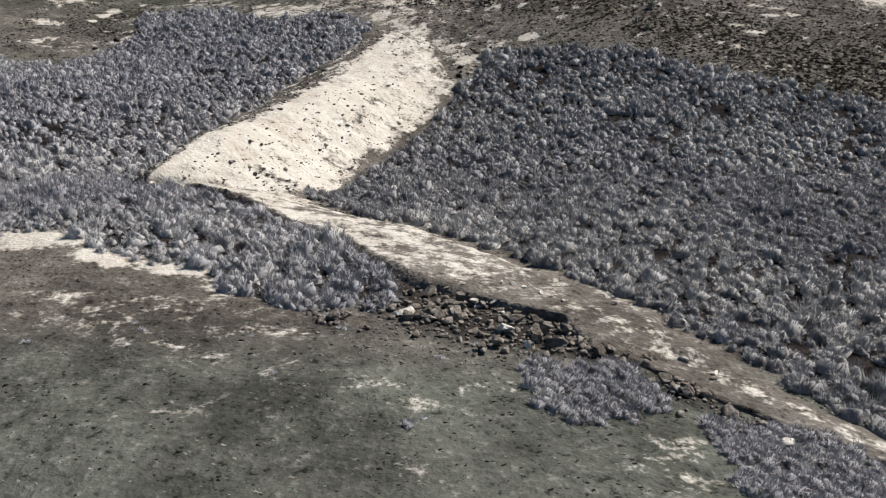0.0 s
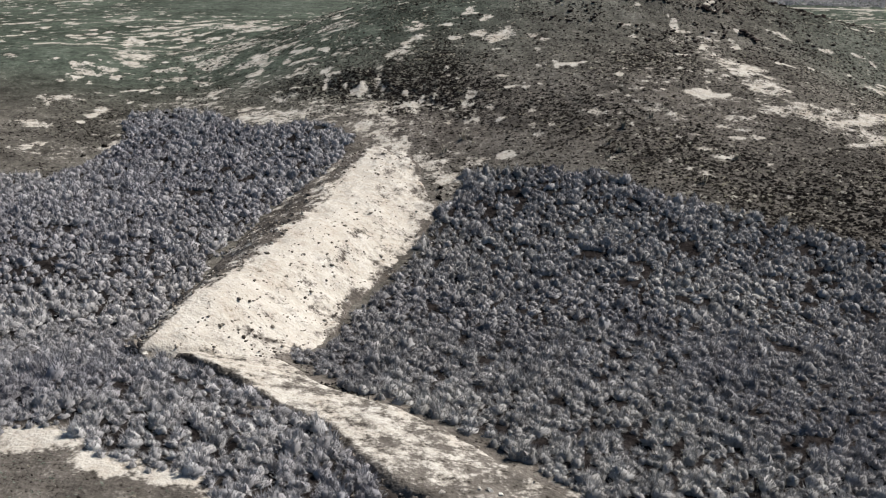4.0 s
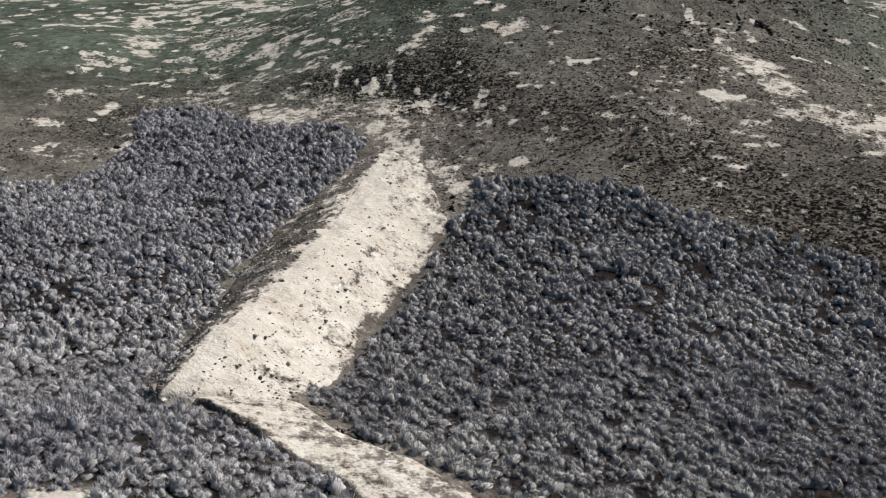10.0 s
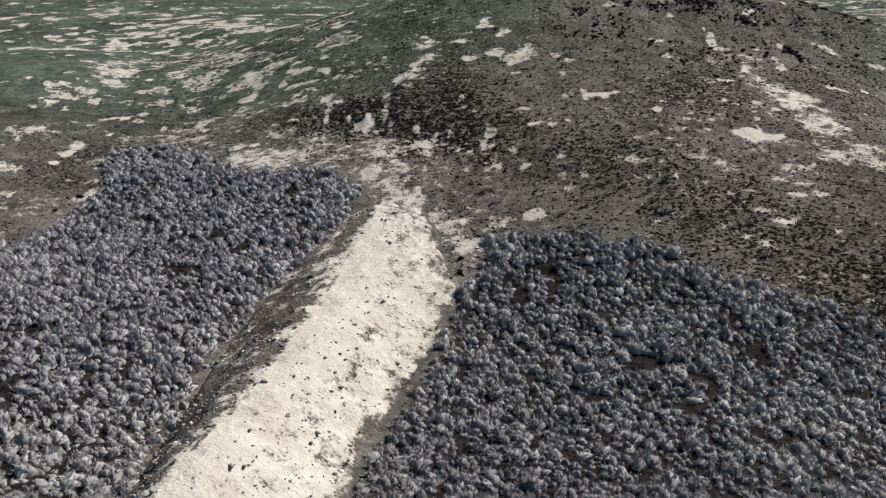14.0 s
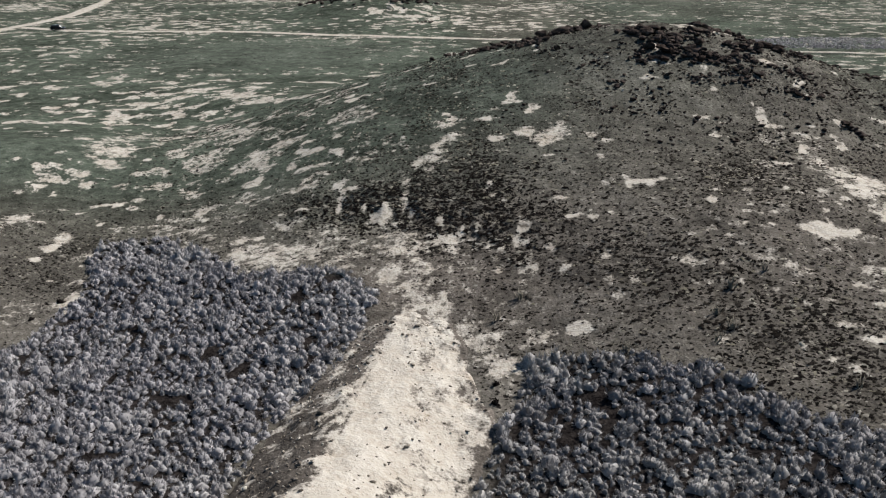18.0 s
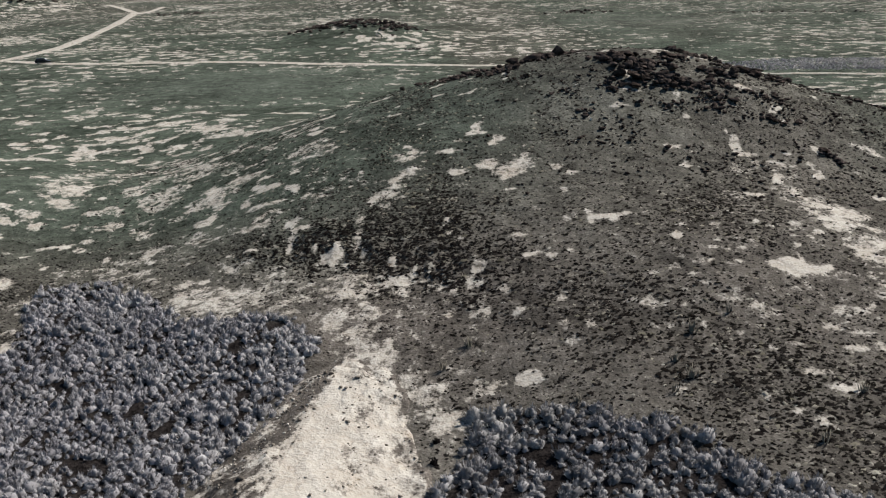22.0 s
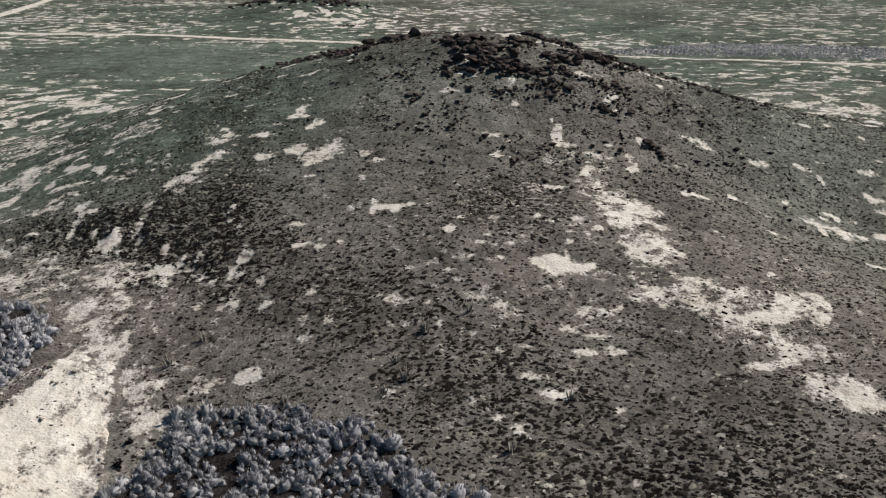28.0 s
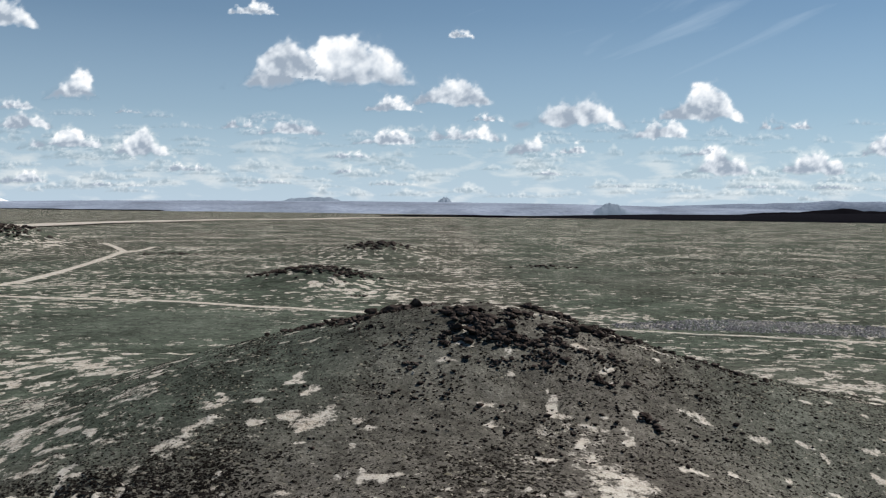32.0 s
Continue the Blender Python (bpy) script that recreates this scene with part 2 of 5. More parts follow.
SPOTS_E = [
    (10.0, 61.8, 1.12, 0.37, 1), (11.2, 60.3, 0.97, 0.65, 1), (8.9, 60.1, 1.23, 0.63, 1), (4.2, 60.8, 0.79, 0.41, 0.8), (2.7, 60.3, 0.52, 0.54, 1),
    (22.1, 67.8, 3.00, 1.48, 0.65), (20.4, 65.4, 2.90, 1.50, 0.65), (24.1, 65.1, 2.94, 2.02, 0.85), (26.6, 66.9, 2.02, 2.09, 0.85), (22.4, 62.6, 2.84, 1.61, 0.65),
    (27.9, 65.0, 1.50, 1.58, 0.75), (24.0, 60.6, 2.34, 1.23, 0.75), (35.3, 101.5, 1.29, 0.87, 1), (28.6, 102.6, 1.77, 1.19, 0.7), (29.9, 102.1, 0.99, 0.68, 1),
    (38.2, 90.3, 2.00, 1.33, 1), (40.6, 89.5, 2.34, 1.57, 1), (45.2, 90.4, 1.72, 1.20, 1), (39.7, 92.4, 0.82, 0.80, 1),
]
SPOTS_F = [
    (49.9, 104.7, 1.55, 0.73, 1), (5.0, 57.6, 1.05, 0.65, 1), (6.2, 55.5, 1.24, 0.63, 1), (2.1, 53.9, 0.56, 0.72, 1), (3.6, 52.4, 0.87, 0.58, 1),
    (10.3, 53.9, 0.57, 0.43, 1), (22.6, 48.0, 0.65, 0.60, 1), (12.2, 48.3, 0.46, 0.32, 1), (10.1, 47.7, 0.38, 0.31, 1), (-5.0, 56.9, 0.63, 0.39, 0.75),
    (-15.8, 60.8, 1.13, 0.60, 1), (-18.1, 60.6, 0.68, 0.45, 1), (0.5, 55.3, 0.49, 0.37, 1), (23.0, 59.0, 1.83, 0.83, 0.7), (26.1, 55.5, 2.24, 1.45, 0.9),
    (27.3, 54.1, 2.22, 1.11, 0.9), (21.5, 58.5, 1.35, 0.79, 0.85), (24.5, 57.1, 1.35, 0.81, 0.7), (-23.9, 61.0, 0.93, 0.79, 0.8),
]
SPOTS_G = [
    (-22.2, 57.5, 0.90, 0.89, 0.8), (-69.5, 114.2, 3.27, 4.30, 0.85), (-68.8, 108.4, 1.96, 2.22, 0.85), (-70.8, 104.2, 1.15, 1.16, 1), (-69.4, 101.3, 1.12, 1.11, 1),
    (-74.5, 100.4, 0.90, 0.91, 1), (-76.3, 98.3, 0.74, 0.73, 1), (-73.5, 90.8, 1.39, 1.61, 1), (-67.0, 86.5, 1.18, 1.53, 1), (-74.0, 87.5, 0.68, 0.88, 1),
    (-65.0, 101.8, 1.03, 0.77, 1), (-61.9, 97.2, 0.71, 0.76, 1), (-63.9, 95.9, 1.12, 0.93, 1), (-54.3, 121.3, 1.50, 2.09, 1), (-45.8, 108.6, 1.12, 1.36, 1),
    (-54.1, 110.8, 0.92, 1.36, 1), (-49.1, 106.7, 1.62, 1.75, 1), (-43.6, 98.9, 0.96, 1.00, 1), (-41.0, 96.2, 1.19, 0.71, 1),
]
SPOTS_H = [
    (-47.3, 101.8, 0.99, 1.33, 1), (-35.4, 95.5, 1.31, 0.62, 1), (-51.7, 103.8, 0.72, 0.91, 1), (-55.6, 107.1, 0.90, 0.94, 1), (-72.8, 78.9, 1.89, 1.49, 0.85),
    (-70.6, 70.7, 1.05, 1.01, 1), (-75.6, 66.6, 1.04, 0.90, 1), (-59.6, 71.9, 1.96, 2.66, 1.4), (-61.9, 71.4, 0.85, 0.75, 1), (-72.0, 64.1, 0.66, 0.62, 1),
    (-61.9, 76.3, 1.47, 1.09, 0.6), (-28.1, 92.8, 1.40, 0.92, 1), (-26.6, 94.0, 0.77, 0.81, 1), (-25.5, 100.5, 1.70, 1.01, 1), (-25.3, 103.6, 0.70, 0.76, 1),
    (-19.5, 103.9, 0.84, 0.70, 1), (-32.7, 82.4, 1.73, 1.56, 1.1), (-37.5, 90.2, 0.62, 0.99, 1.1), (-30.2, 88.3, 0.73, 1.07, 1),
]
SPOTS_I = [
    (-30.3, 85.4, 0.47, 0.80, 1), (-46.9, 81.9, 0.83, 1.24, 1), (-46.9, 79.0, 1.43, 1.10, 0.9), (-42.5, 78.5, 1.13, 1.01, 0.9), (-53.8, 89.8, 1.29, 1.49, 0.75),
    (-53.5, 86.0, 2.50, 1.39, 0.65), (-38.3, 78.8, 1.40, 0.93, 0.7), (-44.9, 80.1, 1.15, 1.09, 1), (-52.4, 92.0, 2.63, 1.14, 0.5), (-42.7, 84.1, 3.58, 1.39, 0.5),
    (-38.0, 81.1, 2.87, 1.67, 0.55), (-32.1, 78.5, 1.11, 0.64, 0.65), (-29.6, 76.3, 0.54, 0.60, 0.65), (-26.0, 77.0, 1.63, 1.41, 0.85), (-15.9, 60.7, 1.61, 0.86, 0.95),
    (-18.5, 60.3, 0.64, 1.00, 0.7), (-23.4, 61.2, 1.38, 0.87, 0.85), (-21.3, 57.3, 1.10, 1.22, 0.85), (-31.5, 70.9, 1.28, 1.30, 1.2),
]
SPOTS_J = [
    (-27.9, 66.3, 2.92, 1.64, 0.75),
]
SPOTS = SPOTS_A + SPOTS_B + SPOTS_C + SPOTS_D + SPOTS_E + SPOTS_F + SPOTS_G + SPOTS_H + SPOTS_I + SPOTS_J
BARE2 = [
    (-27.4, 91.5, 2.5, 2.4, 0.91), (-37, 88.6, 0.9, 3.6, 1), (-30.3, 86.1, 0.82, 4, 1), (-32, 80.9, 2.4, 1.7, 1), (-45.1, 79.1, 2.4, 1.8, 1), (-31.3, 70.6, 1.27, 1.9, 1), (-71.7, 121.1, 3.3, 10, 1), (-47, 79.8, 1.7, 1.8, 1), (-75.2, 90.4, 2, 2.8, 1), (-56.9, 87.8, 4.5, 2.3, 0.78), (-63.2, 81.9, 1.6, 1.9, 1), (-51.2, 81.9, 5.4, 2.8, 0.72), (-39.5, 76.9, 6.4, 3.1, 0.78), (-66.8, 69.7, 6.1, 4.4, 0.59), (-34.5, 77, 4.7, 2.2, 0.65),
]
BARE3 = [
    (-43.6, 4.2, 3.0, 1.6, 1), (-39.8, 2.4, 2.6, 1.5, 1), (-36.4, 1.4, 2.4, 1.2, 1), (-33.6, -0.4, 1.6, 1.0, 1), (-36.6, -4.6, 2.4, 1.3, 0.8), (-30.9, -6.5, 2.4, 1.0, 0.6),
    (-27.4, -8.4, 1.6, 0.9, 1), (-26.4, -10.2, 2.2, 1.2, 0.75), (-33.5, -10.6, 0.8, 0.6, 1), (-17.7, -11.4, 1.5, 1.2, 1), (-18.3, -13.2, 1.6, 1.2, 0.9), (-22.4, -8.4, 1.3, 0.9, 0.8),
    (-41, -3, 3.2, 1.1, 0.6), (-29, -3.6, 2.0, 0.9, 0.5),
]
ROADS = [[(-154, 160), (-157, 202), (-158, 221), (-161, 247), (-163, 275), (-162, 300), (-159, 317), (-158, 345), (-165, 398), (-176, 464), (-195, 559)],
         [(-195, 559), (-214, 599), (-235, 633)], [(-191, 546), (-188, 561), (-194, 617)],
         [(-158, 300), (-140, 288), (-115, 284), (-84, 281), (-53, 268), (-26, 259), (-11, 255), (12, 248)], [(30, 233), (48, 225), (59, 222), (81, 216), (102, 209), (160, 190)],
         [(-640, 760), (-498, 990), (-472, 1282), (-386, 1605), (-141, 2170), (291, 2421), (788, 2500), (1455, 2500)]]
ROAD_WIDTH = [6.0, 5.5, 5.0, 4.4, 2.2, 60.0]


def mounds(spots, seed):
    """Small bare mounds strewn over each wide patch."""
    q = np.random.default_rng(seed)
    out = []
    for a, b, rx, ry, k in spots:
        for _ in range(int(rx * ry * 0.8) + 2):
            w, d = q.uniform(0, 6.28), 1.05 * q.random() ** 0.5
            out.append((a + rx * d * math.cos(w), b + ry * d * math.sin(w), q.uniform(0.5, 1.3), q.uniform(0.35, 0.7), q.uniform(0.6, 1.0) * k))
    return out


TOP_SOIL = [(8.8, 123, 2.2, 1.07, 0.9), (15.9, 123.2, 2.7, 0.90, 0.8), (2.7, 111.7, 2.1, 0.99, 0.8), (0.1, 108.1, 2.1, 0.70, 0.7), (27.8, 120.1, 3.8, 1.44, 0.8), (-2.5, 127.9, 3.5, 1.26, 0.6), (21.3, 122.8, 2.8, 0.87, 0.6), (-16.8, 1, 2.2, 3.1, 0.4), (-14.9, -4.3, 1.08, 2.5, 0.5)]
RUBBLE_SOIL = [(-27.7, 4.9, 1.06, 3.1, 0.9), (-26, -0.3, 1.8, 3.0, 0.9), (-23.9, -2.2, 2.1, 2.7, 0.9), (-21.4, -3, 2.0, 1.9, 0.9), (-18.9, -5.2, 1.7, 1.6, 0.9), (-16.7, -7.9, 1.44, 1.22, 0.8), (-29.3, -3.1, 0.68, 0.85, 0.9)]
# bare gullies in the cut bank, bare streaks on the grazed ground and down the east slope
STREAK = [(-37.2, 85.6, 0.5, 1.5, 1), (-34.4, 84.6, 0.4, 1.3, 0.9), (-32.2, 83.6, 0.5, 1.7, 1), (-29.4, 82.0, 0.4, 1.3, 0.9), (-26.6, 80.3, 0.5, 1.5, 1), (-24.4, 78.2, 0.4, 1.3, 0.9), (-40.6, -2.2, 2.6, 1.0, 0.5), (-37.5, -4.2, 2.6, 1.0, 0.54), (-35.2, -5.8, 2.6, 1.0, 0.54), (-33, -7.3, 2.2, 1.0, 0.54), (-30.6, -8.2, 2.0, 0.9, 0.5), (12.9, 95.2, 2.0, 1.6, 0.5), (10.2, 93.3, 2.2, 2.2, 0.5), (14, 87.8, 2.4, 3.0, 0.68), (15.4, 80.2, 2.4, 3.8, 0.76), (17.2, 75, 2.5, 3.4, 0.76), (19.4, 69, 2.8, 3.0, 0.72), (21.8, 64.4, 3.4, 2.8, 0.78), (24.3, 60.3, 3.4, 2.4, 0.76), (26.2, 56, 3.0, 2.2, 0.8)]
WASH = STREAK + BARE3[:4] + [(a, b, rx, ry, 0.6 * k) for a, b, rx, ry, k in BARE3[4:]] + [(a, b, rx, ry, 0.68 * k) for a, b, rx, ry, k in BARE2] + TOP_SOIL + [(-42, 77.6, 7.9, 3.8, 0.75), (-29.8, 77, 5.6, 3.1, 0.7), (-53.9, 83.2, 6.3, 2.7, 0.5), (-25.9, 61.9, 1.9, 3.1, 0.7), (-29.1, 71, 1.9, 1.41, 0.7), (-36.2, -2.9, 5.4, 1.7, 0.48), (-31.2, -4.7, 4, 1.32, 0.45), (-22.9, -8.2, 2.1, 1.08, 0.5), (-25.2, -13.6, 2.7, 1.09, 0.42), (-32.1, -10.4, 3.4, 0.95, 0.4), (-25.5, 71.4, 7.2, 5.9, 0.4), (-20.5, 64.3, 4.7, 4.7, 0.34), (-51.2, 89.6, 9.8, 5.5, 0.36), (-29.4, 69.2, 2.5, 2.6, 0.8), (-27.3, 65.7, 2.4, 3.1, 0.85), (-24.3, 60.3, 1.7, 3.5, 0.7), (-22.6, 57, 1.24, 2.4, 0.8)]
SPECKS = [(a, b, 1.2 * rx, 1.2 * ry, 0.84 * k if k >= 1 else 1.02 * k) for a, b, rx, ry, k in SPOTS] + mounds([(-46, 104, 15, 16, 0.55), (-34, 96, 8, 8, 0.5), (10, 72, 20, 12, 0.6), (-27, 75, 5, 3, 0.9), (-40, 76, 8, 3, 0.9)], 6)


def ellipses(spots, x, y):
    best = np.zeros(x.shape)
    wob = 1.1 * (fbm(x, y, 1.3, 21, 3) - 0.5)
    for a, b, rx, ry, k in spots:
        near = (np.abs(x - a) < 2.2 * rx) & (np.abs(y - b) < 2.2 * ry)
        if near.any():
            d = np.hypot((x[near] - a) / rx, (y[near] - b) / ry) + 0.9 * wob[near]
            best[near] = np.maximum(best[near], k * (1 - smooth(0.25, 1.4, d)))
    return best


def ground_masks(x, y):
    """Pale bare soil, green grass, dark ground of litter and painted shade."""
    pale = np.maximum(ellipses(SPECKS, x, y), ellipses(WASH, x, y))
    # scattered bare spots on the plain and the western flank
    plain = np.maximum(smooth(136, 176, y + 0.5 * np.abs(x + 3)), 0.8 * smooth(20, 42, -x) * smooth(68, 100, y))
    small = fbm(x, y, 2.4, 35, 2) + 0.14 * (vnoise(x, y, 14, 36) - 0.5)
    pale = np.maximum(pale, 0.85 * smooth(0.72, 0.80, small) * (0.25 + 0.75 * smooth(48, 75, y)) * smooth(162, 144, y) * smooth(-82, -72, x) * smooth(90, 70, x))
    green = 0.25 + 0.75 * fbm(x, y, 40, 51, 3)
    green = np.clip(0.15 + 1.3 * (green - 0.25), 0, 1) * (0.5 + 0.5 * np.maximum(smooth(18, -32, x), 0.55 * smooth(140, 185, y))) + 0.35 * smooth(20, 42, x) * smooth(62, 95, y) + 0.6 * smooth(-6, -30, x) * smooth(84, 108, y) * smooth(480, 240, y)
    green = green * (0.12 + 0.88 * smooth(12, 34, y + 0.25 * (x + 28)))
    green = green * (0.4 + 0.6 * smooth(60, 92, y + 0.25 * x))
    green = green + 0.8 * smooth(-2, -9, y) * (0.5 + 0.6 * fbm(x, y, 8, 53))
    green = green * (1 - 0.85 * np.exp(-(((x + 27) / 13) ** 2) - ((y - 69) / 9) ** 2))
    # meadows beyond the hill
    meadow = np.exp(-(((x + 66) / 40) ** 2) - ((y - 228) / 32) ** 2) + 0.8 * np.exp(-(((x - 70) / 42) ** 2) - ((y - 400) / 34) ** 2)
    green = np.maximum(green, np.minimum(1.1 * meadow, 1))
    plain = plain * (1 - 0.75 * np.minimum(meadow, 1))
    plain = plain * (1 - 0.15 * smooth(5, 60, x) * smooth(130, 110, y - 450))
    # under the bushes the shade of the gaps is put into the colour
    soil_shade = np.maximum.reduce([ellipses(RUBBLE_SOIL, x, y)] + [smooth(-0.4, 0.8, inside(p, x, y)) for p in (SAGE_WEST, SAGE_EAST, CLUMP_A, CLUMP_B)])
    # the near ground takes a little of the same dark tone
    soil_shade = np.maximum(soil_shade, 0.22 * smooth(1, -9, y) * smooth(0.3, 0.6, fbm(x, y, 5, 57, 4)) * smooth(-100, -56, x))
    streak = fbm(x, 2.2 * y - 0.6 * x, 3.0, 39, 3)
    pale = np.maximum(pale, (0.40 + 0.9 * (streak - 0.4)) * np.exp(-(((x + 42) / 17) ** 2) - ((y - 75.5 - 0.1 * (-38 - x) * (x < -38)) / 7.0) ** 2))
    pale = np.clip(pale * (1 - soil_shade), 0, 1)
    return pale, np.clip(green, 0, 1), soil_shade, plain * (1 - soil_shade)


# ---------------------------------------------------------------- materials
def nodes_of(name):
    m = bpy.data.materials.new(name)
    m.use_nodes = True
    t = m.node_tree
    b = t.nodes["Principled BSDF"]
    b.inputs["Specular IOR Level"].default_value = 0.0
    return m, t, b


def noise_node(t, scale, detail=4.0, rough=0.6, coord="Object"):
    c = t.nodes.new("ShaderNodeTexCoord")
    n = t.nodes.new("ShaderNodeTexNoise")
    n.inputs["Scale"].default_value, n.inputs["Detail"].default_value, n.inputs["Roughness"].default_value = scale, detail, rough
    t.links.new(c.outputs[coord], n.inputs["Vector"])
    return n.outputs["Fac"]


def ramp(t, fac, stops):
    r = t.nodes.new("ShaderNodeValToRGB")
    while len(r.color_ramp.elements) < len(stops):
        r.color_ramp.elements.new(0.5)
    for e, (p, c) in zip(r.color_ramp.elements, stops):
        e.position, e.color = p, (*c, 1)
    t.links.new(fac, r.inputs["Fac"])
    return r.outputs["Color"]


def mixed(t, fac, a, b, blend="MIX"):
    m = t.nodes.new("ShaderNodeMix")
    m.data_type, m.blend_type = "RGBA", blend
    for value, socket in ((fac, m.inputs[0]), (a, m.inputs[6]), (b, m.inputs[7])):
        if isinstance(value, (float, int)):
            socket.default_value = value
        elif isinstance(value, tuple):
            socket.default_value = (*value, 1)
        else:
            t.links.new(value, socket)
    return m.outputs[2]


def sums(t, op, a, b, clamp=False):
    m = t.nodes.new("ShaderNodeMath")
    m.operation, m.use_clamp = op, clamp
    for value, socket in ((a, m.inputs[0]), (b, m.inputs[1])):
        if isinstance(value, (float, int)):
            socket.default_value = value
        else:
            t.links.new(value, socket)
    return m.outputs[0]


def bumped(t, b, height, strength, distance):
    n = t.nodes.new("ShaderNodeBump")
    n.inputs["Strength"].default_value, n.inputs["Distance"].default_value = strength, distance
    t.links.new(height, n.inputs["Height"])
    t.links.new(n.outputs["Normal"], b.inputs["Normal"])


def soil_material():
    m, t, b = nodes_of("soil")
    a = t.nodes.new("ShaderNodeAttribute")
    a.attribute_name = "cover"
    s = t.nodes.new("ShaderNodeSeparateColor")
    t.links.new(a.outputs["Color"], s.inputs["Color"])
    grain, fine, mid, wide = noise_node(t, 4.5, 2, 0.6), noise_node(t, 1.5, 3, 0.6), noise_node(t, 0.35, 4, 0.65), noise_node(t, 0.045, 3)
    mottle = sums(t, "ADD", sums(t, "MULTIPLY", fine, 0.55), sums(t, "MULTIPLY", grain, 0.45))
    grass = mixed(t, s.outputs["Green"], ramp(t, mottle, [(0.35, (0.030, 0.026, 0.022)), (0.42, (0.092, 0.082, 0.073)), (0.56, (0.125, 0.112, 0.101)), (0.68, (0.25, 0.230, 0.207))]),
                  ramp(t, mottle, [(0.35, (0.024, 0.027, 0.023)), (0.42, (0.071, 0.085, 0.071)), (0.56, (0.097, 0.111, 0.094)), (0.68, (0.175, 0.19, 0.165))]))
    tone = ramp(t, sums(t, "ADD", sums(t, "MULTIPLY", wide, 0.5), sums(t, "MULTIPLY", mid, 0.5)), [(0.38, (0.52, 0.505, 0.49)), (0.62, (1.36, 1.33, 1.29))])
    grass = mixed(t, 1.0, grass, tone, "MULTIPLY")
    # the grass of the plain is multiplied by a darker tone
    turf = ramp(t, noise_node(t, 0.5, 3), [(0.35, (0.60, 0.63, 0.60)), (0.65, (0.92, 0.95, 0.91))])
    grass = mixed(t, a.outputs["Alpha"], grass, mixed(t, 1.0, grass, turf, "MULTIPLY"))
    pale = ramp(t, sums(t, "ADD", sums(t, "MULTIPLY", mid, 0.45), sums(t, "MULTIPLY", mottle, 0.55)),
                [(0.35, (0.20, 0.16, 0.115)), (0.42, (0.39, 0.347, 0.294)), (0.53, (0.445, 0.408, 0.356)), (0.66, (0.53, 0.498, 0.446))])
    # litter and soil, near black for the shade painted between bushes
    soil_shade = ramp(t, mottle, [(0.40, (0.007, 0.006, 0.006)), (0.62, (0.034, 0.029, 0.027))])
    # bare spots of the plain
    blot = noise_node(t, 0.22, 4, 0.58)
    region = noise_node(t, 0.022, 2, 0.5)
    spot = sums(t, "SUBTRACT", sums(t, "ADD", blot, sums(t, "MULTIPLY", region, 0.42)), 0.74)
    broad = sums(t, "SUBTRACT", sums(t, "ADD", noise_node(t, 0.11, 3, 0.6), sums(t, "MULTIPLY", region, 0.3)), 0.73)
    spot = sums(t, "MAXIMUM", spot, sums(t, "MULTIPLY", broad, 0.8))
    spot = sums(t, "MULTIPLY", sums(t, "MULTIPLY", spot, 14.0, True), sums(t, "MULTIPLY", a.outputs["Alpha"], 0.86))
    rough_edge = sums(t, "MULTIPLY", sums(t, "SUBTRACT", sums(t, "ADD", sums(t, "MULTIPLY", noise_node(t, 0.8, 5, 0.7), 0.55), sums(t, "MULTIPLY", mottle, 0.45)), 0.5), 4.0)
    red = sums(t, "MAXIMUM", s.outputs["Red"], spot)
    k = sums(t, "MULTIPLY", sums(t, "SUBTRACT", sums(t, "ADD", red, rough_edge), 0.46), 2.6, True)
    k = sums(t, "MULTIPLY", k, sums(t, "MULTIPLY", red, 2.2, True))
    k = sums(t, "MAXIMUM", k, sums(t, "MULTIPLY", sums(t, "SUBTRACT", red, 0.80), 6.0, True))
    ground = mixed(t, s.outputs["Blue"], grass, soil_shade)
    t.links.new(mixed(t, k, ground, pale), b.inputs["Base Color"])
    b.inputs["Roughness"].default_value = 0.95
    bumped(t, b, sums(t, "ADD", mottle, mid), 0.9, 0.22)
    return m


def leafy_material(name, low, mid, high, scale=0.7, through_light=0.18):
    m, t, b = nodes_of(name)
    g = t.nodes.new("ShaderNodeNewGeometry")
    r = ramp(t, g.outputs["Random Per Island"], [(0.0, low), (0.55, mid), (1.0, high)])
    tone = ramp(t, noise_node(t, scale, 3), [(0.3, (0.6, 0.6, 0.61)), (0.7, (1.3, 1.3, 1.3))])
    wide = ramp(t, noise_node(t, 0.06, 2), [(0.35, (0.8, 0.8, 0.84)), (0.65, (1.15, 1.15, 1.13))])
    leaf = mixed(t, 1.0, mixed(t, 1.0, r, tone, "MULTIPLY"), wide, "MULTIPLY")
    t.links.new(leaf, b.inputs["Base Color"])
    b.inputs["Roughness"].default_value = 0.9
    thin = t.nodes.new("ShaderNodeBsdfTranslucent")
    t.links.new(leaf, thin.inputs["Color"])
    both = t.nodes.new("ShaderNodeMixShader")
    both.inputs[0].default_value = through_light
    t.links.new(b.outputs[0], both.inputs[1])
    t.links.new(thin.outputs[0], both.inputs[2])
    t.links.new(both.outputs[0], t.nodes["Material Output"].inputs["Surface"])
    return m


